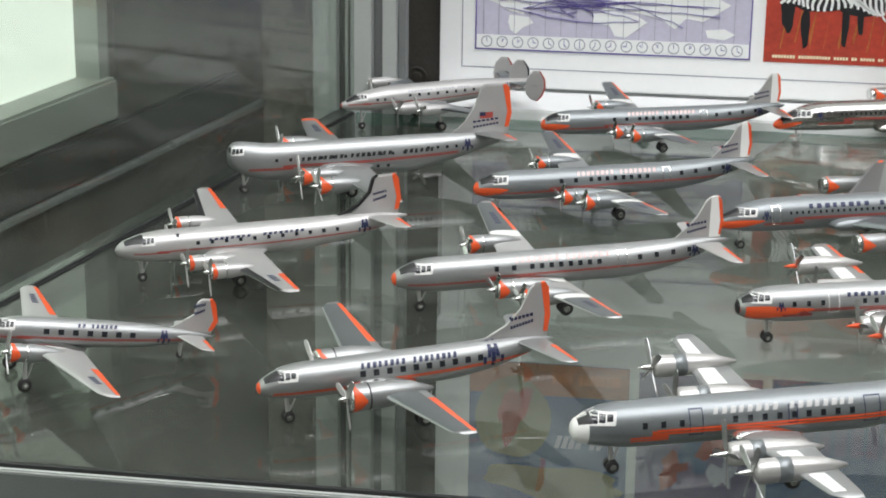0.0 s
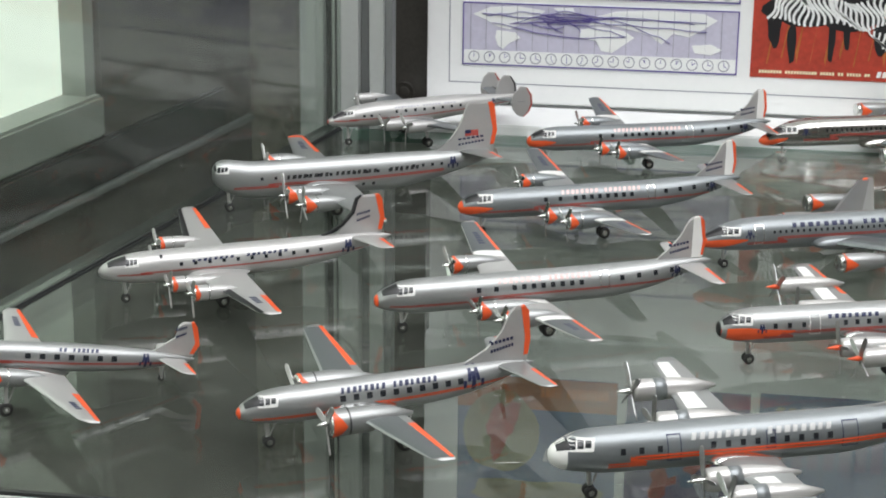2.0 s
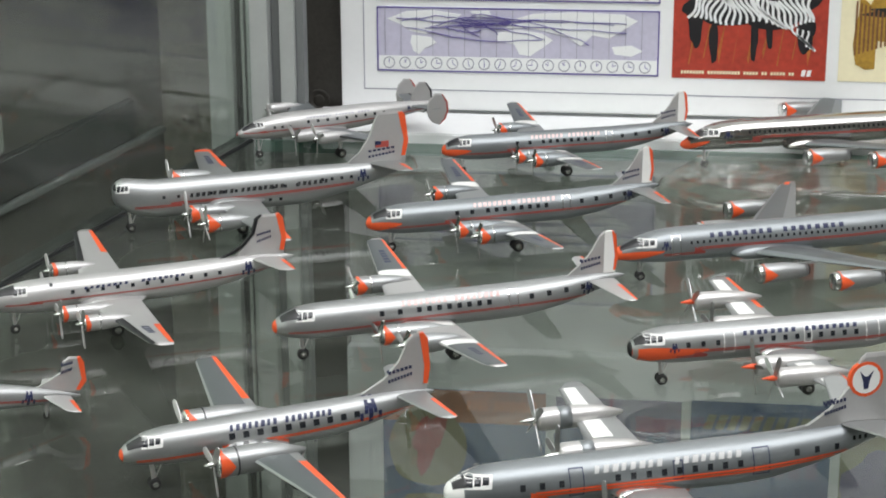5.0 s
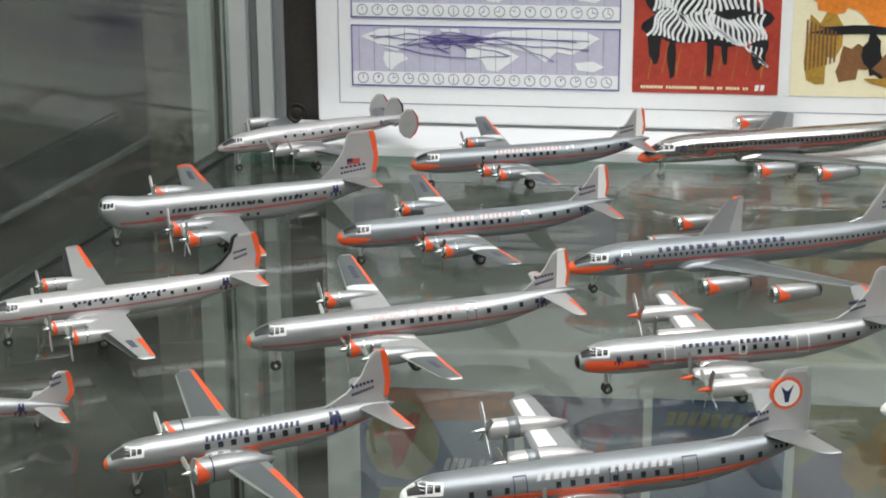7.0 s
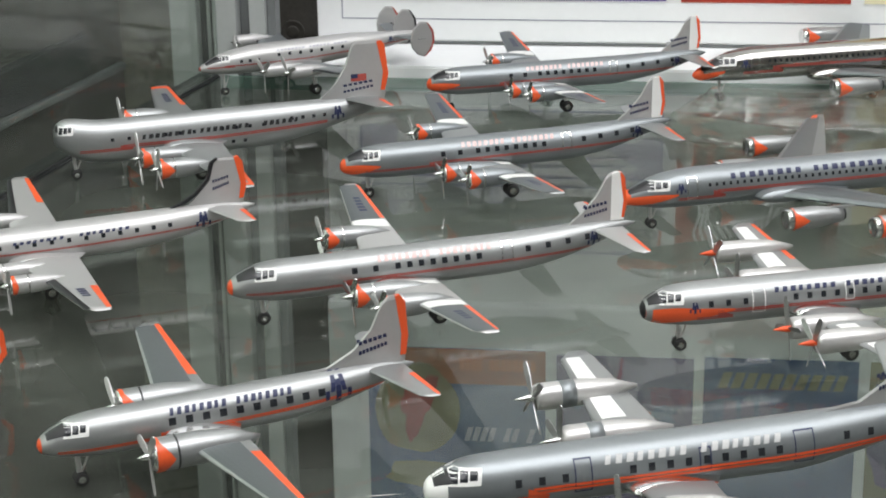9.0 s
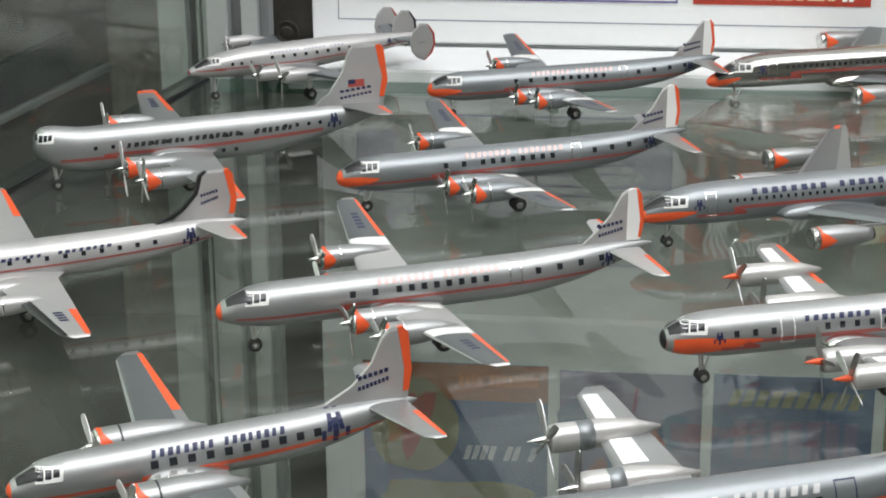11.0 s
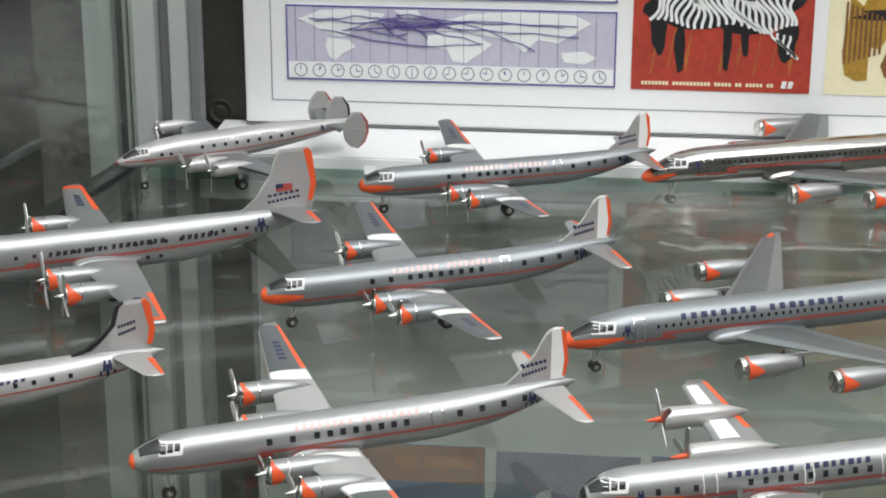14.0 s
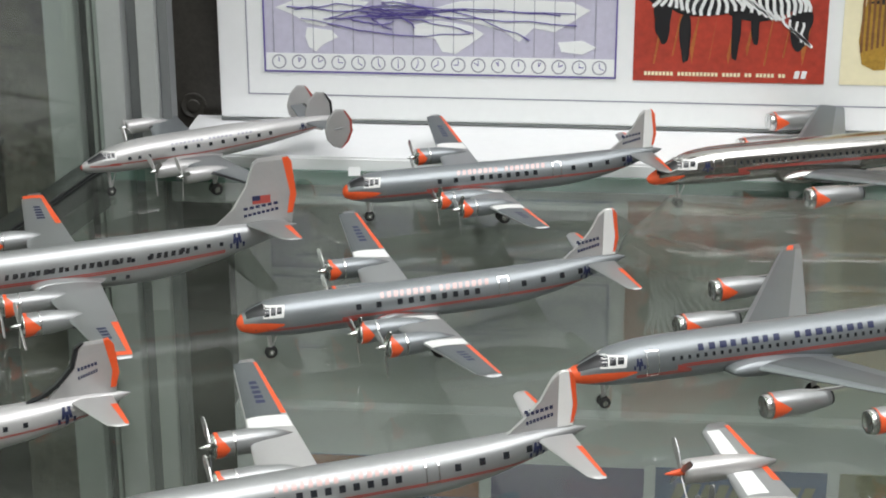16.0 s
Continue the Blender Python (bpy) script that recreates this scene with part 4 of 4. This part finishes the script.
# taildragger
Ld = 19.6
DC3 = dict(
    hull=tube(Ld, 1.20, 1.30, 4.25, 3.95, 4.5, 0.8, 0.55), anchor=3.6, tail_up=2.5, skin=SILVER, cockpit=(1.6, 2.6, 4.65, 5.1),
    stripe=(lambda x: 3.95 + 0.025 * max(0, x - 9), 0.8, Ld * 0.93, 3.2, 0.1, 0.30), windows=[(5.0, 12.2, 7, 4.33, 0.48, 0.46)], titles=[(7.8, 11.2, 4.95, 0.36, 9, (2,), NAVY, 0.3, 0.0)], badge=(15.2, 4.4, 0.62),
    wing=dict(x0=3.9, c0=4.4, x1=6.5, c1=1.45, half=14.45, z=3.1, dihedral=3.0), wing_mat=PALE, wing_paint=[(ORANGE, 0.78, 0.995, 0.48, 0.97)], wing_text=2, root_bright=True,
    engines=[(1.9, 2.85, 0.0, 0.75, 5.0)], cowl=0.8, prop=(3, 1.75, 0.5, CHROME, BRIGHT), main_gear=(3.6, 2.85, 0.58, 0.22), twin=False, nose_gear=(17.0, 4.1, 0.28, 0.12),
    fins=[(0, 0, 0, finpts(Ld - 0.1, 4.7, 7.75, 2.5, 1.4, 2.6, 1.6, 0.35), 0.12, PALE, [(rudder(Ld - 0.1, 4.75, 7.75, 0.7, 0.35), ORANGE, "orange rudder edge")])], fin_text=(Ld - 1.9, 6.3, 0.9),
    tail=dict(x0=Ld - 3.4, c0=2.5, x1=Ld - 2.1, c1=1.1, half=4.05, z=4.5, dihedral=0, tip=ORANGE))

# four-engined airliner with black de-icing edges
L4 = 28.6
DC4 = dict(
    hull=tube(L4, 1.62, 1.70, 3.75, 3.2, 4.75, 1.15, 0.42), anchor=2.5, skin=PALE, cockpit=(2.4, 3.5, 4.2, 4.7),
    stripe=(lambda x: 3.50 + 0.03 * max(0, x - 14), 1.6, L4 * 0.92, 4.0, 0.12, 0.26), windows=[(7.4, 21.0, 11, lambda x: 3.98 + 0.02 * max(0, x - 14), 0.34, 0.36), (5.6, 5.7, 1, 4.75, 0.3, 0.3)], titles=[(8.6, 18.0, 4.52, 0.32, 18, (8, 9), NAVY, 0.4, 0.02)], badge=(24.0, 4.25, 0.72),
    wing=dict(x0=8.6, c0=5.0, x1=11.2, c1=1.8, half=17.9, z=2.55, dihedral=4.3), wing_mat=PALE, wing_paint=[(ORANGE, 0.80, 0.995, 0.62, 0.97), (BLACK, 0.0, 0.20, 0.45, 0.97)], wing_text=1,
    engines=[(6.0, 3.75, -0.05, 0.72, 5.6), (7.2, 8.0, 0.0, 0.72, 4.6)], cowl=0.55, prop=(3, 1.95, 0.6, CHROME, BRIGHT), main_gear=(2.5 + 8.4, 3.75, 0.58, 0.24), nose_gear=(2.5, 2.5, 0.46, 0.2),
    fins=[(0, 0, 0, finpts(L4 - 0.9, 4.75, 8.6, 3.6, 2.2, 3.0, 1.7, 0.2), 0.13, PALE, [(rudder(L4 - 0.9, 4.8, 8.6, 0.8, 0.2), ORANGE, "orange rudder edge"), ([(L4 - 7.5, 4.75), (L4 - 5.85, 5.1), (L4 - 4.86, 5.7), (L4 - 3.74, 6.87), (L4 - 3.35, 8.25), (L4 - 2.95, 8.6), (L4 - 3.1, 8.62), (L4 - 3.6, 8.3), (L4 - 4.0, 6.95), (L4 - 5.1, 5.85), (L4 - 6.2, 5.2)], BLACK, "black de-icing edge")])], fin_text=(L4 - 3.5, 6.0, 1.4),
    tail=dict(x0=L4 - 4.3, c0=3.0, x1=L4 - 2.8, c1=1.3, half=6.0, z=4.5, dihedral=4, tip=ORANGE))

# double-deck airliner with a blunt nose
L7 = 33.6
B377 = dict(
    hull=[(0, 4.35, 0.05, 0.05), (0.10, 4.38, 0.75, 0.85), (0.5, 4.4, 1.22, 1.5), (1.3, 4.38, 1.5, 1.98), (2.8, 4.3, 1.66, 2.28), (5, 4.25, 1.70, 2.35), (L7 * 0.60, 4.25, 1.70, 2.35), (L7 * 0.75, 4.6, 1.5, 1.9), (L7 * 0.88, 5.1, 0.95, 1.15), (L7 * 0.97, 5.4, 0.35, 0.45), (L7, 5.5, 0.05, 0.06)], anchor=2.6, cockpit=(0.35, 1.6, 4.9, 5.5),
    stripe=(lambda x: 3.80 + 0.035 * max(0, x - 16), 2.2, L7 * 0.80, 6.4, 0.25, 0.5), windows=[(5.2, 6.8, 2, 4.5, 0.34, 0.36), (9.0, 21.5, 10, lambda x: 4.52 + 0.01 * max(0, x - 16), 0.34, 0.36), (23.0, 26.4, 4, 4.85, 0.34, 0.36), (17.0, 18.2, 2, 3.1, 0.36, 0.4)], titles=[(8.2, 24.0, 4.98, 0.62, 25, (8, 17, 18), BLACK, 0.25, 0.015)], badge=(28.0, 5.0, 0.75),
    wing=dict(x0=10.6, c0=5.4, x1=13.0, c1=1.9, half=20.0, z=3.1, dihedral=2.5), wing_paint=[(ORANGE, 0.82, 0.995, 0.60, 0.97), (ORANGE, 0.05, 0.82, 0.93, 0.97)], wing_text=2,
    engines=[(7.4, 4.6, -0.1, 0.95, 6.0), (8.2, 9.6, -0.1, 0.95, 5.4)], cowl=1.25, prop=(4, 2.3, 0.8, CHROME, BRIGHT), main_gear=(2.6 + 10.6, 4.4, 0.66, 0.26), nose_gear=(1.9, 2.3, 0.5, 0.2), nose_twin=True,
    fins=[(0, 0, 0, finpts(L7 - 0.3, 5.7, 11.1, 4.9, 3.2, 5.0, 1.6, 0.3), 0.15, PALE, [(rudder(L7 - 0.3, 5.7, 11.0, 0.95, 0.3), ORANGE, "orange rudder edge"), ([(L7 - 3.9, 7.1), (L7 - 2.3, 7.1), (L7 - 2.3, 7.8), (L7 - 3.9, 7.8)], RED, "small red and white flag"), ([(L7 - 3.9, 7.4), (L7 - 3.2, 7.4), (L7 - 3.2, 7.82), (L7 - 3.9, 7.82)], NAVY, "")])], fin_text=(L7 - 4.7, 6.0, 3.2),
    tail=dict(x0=L7 - 4.6, c0=3.6, x1=L7 - 2.9, c1=1.5, half=6.6, z=5.3, dihedral=5, tip=ORANGE))

# curved airliner with three fins
LQ = 29.0
oval = lambda x, z0: [(x + 1.4 * u, z0 + 1.35 * v) for u, v in ((0, 0), (0.25, 1.0), (0.85, 1.6), (1.5, 1.5), (2.0, 0.7), (2.1, -0.2), (1.8, -1.0), (1.2, -1.5), (0.6, -1.25), (0.15, -0.7))]
ovin = lambda x, z0: [(x + 1.4 * u, z0 + 1.35 * v) for u, v in ((1.45, 1.52), (1.6, 1.42), (2.08, 0.7), (2.16, -0.2), (1.85, -1.0), (1.25, -1.5), (1.7, -0.9), (1.98, -0.2), (1.92, 0.6))]
CONN = dict(
    hull=[(0, 3.35, 0.04, 0.04), (0.2, 3.36, 0.35, 0.33), (0.9, 3.45, 0.75, 0.70), (2.0, 3.7, 1.12, 1.10), (4.0, 4.0, 1.50, 1.52), (7, 4.15, 1.72, 1.75), (13, 4.2, 1.74, 1.76), (18, 4.4, 1.6, 1.58), (23, 4.6, 1.05, 1.05), (27, 4.85, 0.5, 0.5), (LQ, 4.95, 0.05, 0.06)], anchor=3.0, skin=PALE, cap=(0.16, RED), cockpit=(2.1, 3.3, 4.3, 4.8),
    stripe=(lambda x: 3.75 + 0.05 * max(0, x - 13), 0.8, LQ * 0.9, 3.0, 0.1, 0.26), windows=[(4.5, 6.5, 3, 4.1, 0.34, 0.34), (9.0, 19.5, 9, lambda x: 4.4 + 0.02 * max(0, x - 13), 0.36, 0.38)], titles=[(9.0, 17.8, 4.95, 0.26, 20, (8, 15), GREYINK, 0.3, 0.01)], badge=(23.4, 4.75, 0.4),
    wing=dict(x0=8.6, c0=5.2, x1=11.6, c1=1.7, half=18.7, z=3.0, dihedral=7), wing_mat=GREY_SILVER, wing_paint=[(BLACK, 0.0, 0.09, 0.40, 0.97)],
    engines=[(6.4, 4.3, -0.1, 0.75, 5.6), (7.6, 8.9, 0.0, 0.75, 4.8)], prop=(3, 2.2, 0.6, CHROME, BRIGHT), main_gear=(3.0 + 9.4, 4.3, 0.6, 0.24), nose_gear=(3.0, 3.0, 0.48, 0.2),
    fins=[(LQ - 4.9, y, 5.05 + (0.0 if y else 0.55), oval(0, 0), 0.11, PALE, [(ovin(0, 0), RED if y else BLACK, "dark fin edge")]) for y in (-5.0, 0, 5.0)],
    tail=dict(x0=LQ - 5.3, c0=2.4, x1=LQ - 4.5, c1=1.6, half=5.2, z=4.7, dihedral=5, tip=BLACK))


def electra(old):
    L, base, topz = 31.8, 5.2, 10.0
    return dict(
        hull=[(0, 3.30, 0.05, 0.05), (0.06, 3.30, 0.42, 0.42), (0.25, 3.32, 0.72, 0.74), (0.8, 3.40, 1.08, 1.12), (1.7, 3.58, 1.38, 1.44), (2.7, 3.78, 1.57, 1.64), (4.0, 3.88, 1.70, 1.75), (6, 3.9, 1.73, 1.78), (20.5, 3.9, 1.73, 1.78), (25, 4.25, 1.42, 1.45), (29, 4.85, 0.85, 0.85), (31, 5.15, 0.40, 0.42), (L, 5.25, 0.06, 0.06)], anchor=3.0,
        cap=(1.05, WHITE) if old else (0.22, BLACK), flash=None if old else 6.6, cockpit=(1.15, 2.7, 4.2, 4.75), skin=SILVER if not old else GREY_SILVER,
        stripe=(lambda x: 3.55 + 0.03 * max(0, x - 20), 3.8, L * 0.93, 5.6, 0.45, 0.66 if old else 0.42), stripe_mat=ORANGE if old else RED,
        windows=[(4.6, 7.2, 3, 4.05, 0.36, 0.46), (11.0, 19.5, 9, 4.05, 0.38, 0.46), (23.6, 26.6, 3, 4.3, 0.36, 0.46), (28.0, 28.9, 3, 4.75, 0.22, 0.30)],
        doors=[(7.9, 8.9, 3.35, 5.1, NAVY if old else WHITE), (20.6, 21.8, 3.35, 5.1, NAVY if old else WHITE), (15.0, 15.7, 3.7, 4.9, NAVY if old else WHITE)],
        titles=[(9.6, 20.0, 4.66, 0.56 if old else 0.46, 17, (8,), PALE_PRINT if old else NAVY, 0.35 if old else 0.2, 0.0)], badge=None if old else (3.6, 4.05, 0.45),
        wing=dict(x0=11.2, c0=4.6, x1=12.4, c1=2.0, half=15.1, z=2.75, dihedral=5), wing_mat=SILVER, nacelle_mat=BRIGHT, root_bright=True, wing_paint=[(WHITE, 0.14, 0.56, 0.40, 0.58), (WHITE, 0.14, 0.56, 0.70, 0.93)] + ([] if old else [(ORANGE, 0.84, 0.995, 0.5, 0.97)]),
        engines=[(9.3, 5.0, -0.10, 0.82, 6.8), (9.2, 9.6, 0.22, 0.82, 6.4)], nac_band=old, prop=(4, 2.05, 1.15, CHROME if old else ORANGE, BLADE2), main_gear=(3.0 + 11.0, 4.75, 0.55, 0.24), nose_gear=(3.0, 2.4, 0.46, 0.2), nose_twin=True,
        fins=[(0, 0, 0, finpts(L - 0.7, base, topz, 4.0, 2.2, 5.2, 2.0, 0.0), 0.14, PALE, ([] if old else [(rudder(L - 0.7, base, topz, 0.8, 0.0), ORANGE, "orange rudder edge")]) + ([([(L - 2.7 + 1.25 * math.cos(a * 0.3927), 8.2 + 1.25 * math.sin(a * 0.3927)) for a in range(16)], ORANGE, "orange ring"), ([(L - 2.7 + 1.02 * math.cos(a * 0.3927), 8.2 + 1.02 * math.sin(a * 0.3927)) for a in range(16)], WHITE, "white disc"), ([(L - 2.85, 7.5), (L - 2.55, 7.5), (L - 2.45, 8.1), (L - 2.2, 8.8), (L - 2.6, 8.4), (L - 2.8, 8.4), (L - 3.2, 8.8), (L - 2.95, 8.1)], NAVY, "navy winged badge")] if old else []))],
        fin_text=(L - 5.6, base + 0.7, 1.6),
        tail=dict(x0=L - 4.4, c0=3.2, x1=L - 2.6, c1=1.4, half=6.5, z=5.1, dihedral=8, tip=None if old else ORANGE))


BLADE2 = mat("propeller_dark_root", (0.35, 0.35, 0.35), 0.3, 0.8, 0.3, 200)


def jet(L, skin, flash, rise=4.8):
    base, topz = 5.3, 12.6
    return dict(
        hull=[(0, 2.95, 0.04, 0.04), (0.25, 2.97, 0.42, 0.40), (1.0, 3.08, 0.82, 0.80), (2.4, 3.42, 1.32, 1.32), (4.0, 3.72, 1.66, 1.72), (6.2, 3.85, 1.86, 1.94), (8.5, 3.88, 1.88, 1.98), (L * 0.62, 3.88, 1.88, 1.98), (L * 0.76, 4.15, 1.65, 1.72), (L * 0.88, 4.65, 1.08, 1.15), (L * 0.96, 5.05, 0.5, 0.55), (L, 5.25, 0.08, 0.1)], anchor=3.2, skin=skin,
        cap=(1.0, ORANGE), flash=flash, cockpit=(2.5, 4.3, 4.15, 4.75), stripe=(lambda x: 3.62 + 0.028 * max(0, x - 26), 5.2, L * 0.93, 8.8, 0.5, 0.46), stripe_mat=RED,
        windows=[(8.0, L * 0.86, 46, lambda x: 4.22 + 0.022 * max(0, x - 27), 0.24, 0.32)], doors=[(6.0, 7.0, 3.2, 5.1, CHROME)], titles=[(10.2, 25.5, 4.85, 0.62, 17, (8,), NAVY, 0.05, 0.0)] if skin is not MIRROR else [], badge=(5.4, 4.2, 0.5),
        wing=dict(x0=13.0, c0=7.6, x1=27.2, c1=1.7, half=18.0, z=2.35, dihedral=rise), wing_mat=GREY_SILVER, wing_paint=[(GREY, 0.12, 0.72, 0.1, 0.95), (ORANGE, 0.3, 0.6, 0.93, 0.98)],
        jets=True, engines=[(12.6, 7.8, -0.80, 0.98, 5.4), (18.2, 13.1, -0.85, 0.98, 5.4)], prop=None, main_gear=(3.2 + 16.0, 3.4, 0.55, 0.24), nose_gear=(3.2, 2.4, 0.45, 0.2), nose_twin=True,
        fins=[(0, 0, 0, [(L - 12.0, base - 0.2), (L - 9.0, base + 0.35), (L - 4.6, topz - 0.7), (L - 4.2, topz), (L - 1.7, topz), (L - 2.4, base), (L - 3.0, base - 0.3)], 0.16, PALE, [([(L - 2.7, topz - 0.02), (L - 1.68, topz - 0.02), (L - 2.35, base + 0.3), (L - 3.3, base + 0.3)], ORANGE, "orange rudder edge")])], fin_text=(L - 6.6, base + 1.4, 2.6),
        tail=dict(x0=L - 5.8, c0=4.0, x1=L - 1.5, c1=1.8, half=6.6, z=5.0, dihedral=7, tip=ORANGE))


model(lowered(CONV, -0.3, 0.0, 0.0), "silver twin-engined propeller airliner model with navy titles", (0.0103, 0.3882), 30.6, 0.0, 1.069)
model(lowered(electra(True), -0.5), "silver turboprop airliner model with white nose and pale titles", (0.1341, 0.3623), 21.9, 0.0, 1.069)
model(DC3, "silver twin-engined taildragger airliner model with orange wing edges", (-0.1098, 0.4110), 33.0, 10.5, 1.0)
model(lowered(DC4, -0.4, -0.3), "pale silver four-engined airliner model with black leading edges", (-0.0982, 0.5432), 28.2, 0.0, 1.003)
model(lowered(douglas(31.9, False), -0.42), "silver four-engined airliner model with an orange nose tip", (0.0397, 0.5266), 24.7, 0.0, 1.024)
model(lowered(electra(False), -0.45), "silver turboprop airliner model with orange nose and spinners", (0.1912, 0.5139), 19.5, 0.0, 0.998)
model(lowered(B377, -0.75, -0.55, -0.5), "silver double-deck airliner model with a tall orange-edged fin", (-0.0878, 0.7062), 25.9, 0.0, 0.976)
model(lowered(douglas(31.9, True), -0.42), "grey-silver four-engined airliner model with an orange nose", (0.0544, 0.6867), 24.0, 0.0, 1.011)
model(lowered(jet(44.2, GREY_SILVER, 5.2), -0.35, -0.15, 0.0), "grey-silver four-engined jet airliner model with orange nose", (0.1792, 0.6526), 22.1, 0.0, 0.955)
model(lowered(CONN, -0.2), "pale silver airliner model with three oval tail fins", (-0.0567, 0.8666), 31.9, 0.0, 0.962)
model(lowered(douglas(32.4, True), -0.42), "grey-silver four-engined airliner model near the white board", (0.0735, 0.8423), 20.7, 0.0, 0.964)
model(jet(42.5, MIRROR, 3.2, 7.5), "polished metal four-engined jet airliner model with orange nose", (0.2130, 0.8730), 20.0)
model(jet(40.0, SILVER, None) | {"cap": (1.3, WHITE)}, "silver jet airliner model with a white nose", (0.3220, 0.4760), 22)

# ---- clear plastic tray ----
def tray(rings, closed):
    """Bands of the thin pressed tray between rings of (inset, height)."""
    rn = random.Random(6)
    base = [(0.0, 0.030), (0.022, 0.088), (0.175, 0.095), (0.215, 0.060), (0.160, 0.000), (0.055, -0.004)]
    pts = []
    for i in range(len(base)):
        a, b = Vector(base[i]), Vector(base[(i + 1) % len(base)])
        for k in range(12):
            pts.append(a.lerp(b, k / 12))
    c = sum(pts, Vector((0, 0))) / len(pts)
    vs, fs, n = [], [], len(pts)
    for inset, z in rings:
        for p in pts:
            d = (c - p)
            q = p + d.normalized() * min(inset, d.length * 0.8)
            vs.append((q.x + rn.uniform(-1, 1) * 0.0004, q.y + rn.uniform(-1, 1) * 0.0004, z + rn.uniform(0, 1) * 0.0006))
    for i in range(len(rings) - 1):
        for k in range(n):
            fs.append((i * n + k, i * n + (k + 1) % n, (i + 1) * n + (k + 1) % n, (i + 1) * n + k))
    if closed:
        fs.append(tuple(range((len(rings) - 1) * n, len(rings) * n)))
    return vs, fs


blister = thing("plastic_tray", "empty clear plastic packing tray with crumpled edges", "packing tray", Matrix.Translation((0.178, 0.770, 0.0006)))
for nm, rings, closed in (("rim", [(0.0, 0.0), (0.0, 0.0012), (0.006, 0.0014)], False), ("side_wall", [(0.006, 0.0014), (0.009, 0.0105), (0.010, 0.0115)], False), ("top_panel", [(0.010, 0.0115), (0.013, 0.0118), (0.020, 0.0095), (0.026, 0.0090)], True)):
    part(nm, tray(rings, closed), PLASTIC, blister, "", nm != "rim").visible_shadow = False

# ---- small things on the glass ----
slip = tagged(part("paper_slip", box(-0.003, 0.003, -0.0002, 0.0002, 0.0, 0.0045), CARD), "tiny folded slip of white paper on the glass", "paper slip")
slip.matrix_world = pose(0.0555, 0.905, 0.0004, -12, 0, 8)
for x0, y0, x1, y1, w in ((0.0950, 0.3870, 0.1085, 0.3900, 0.00022), (0.1440, 0.4970, 0.1690, 0.4960, 0.00016), (-0.0500, 0.4020, -0.0440, 0.4085, 0.00020)):
    d = math.hypot(x1 - x0, y1 - y0)
    nx, ny = -(y1 - y0) / d * w, (x1 - x0) / d * w
    part("scratch", ([(x0, y0, 0.0001), (x0 * 0.4 + x1 * 0.6 + nx, y0 * 0.4 + y1 * 0.6 + ny, 0.0001), (x1, y1, 0.0001), (x0 * 0.7 + x1 * 0.3 - nx, y0 * 0.7 + y1 * 0.3 - ny, 0.0001)], [(0, 3, 2, 1)]), WALL, shelf, "white scratch in the glass")
rnd = random.Random(12)
flecks = []
for k in range(70):
    x, y, r = rnd.uniform(-0.10, 0.24), 0.345 + 0.40 * rnd.random() ** 1.8, rnd.uniform(0.00010, 0.00032)
    a = rnd.uniform(0, 3.1)
    flecks.append(([(x + r * math.cos(a + q), y + r * (0.6 if q % 2 else 1.0) * math.sin(a + q), 0.00012) for q in (0, 1.3, 2.9, 4.4)], [(0, 1, 2, 3)]))
tagged(part("dust_flecks", join(*flecks), WALL, shelf, "scattered pale dust flecks"), kind="stuff")
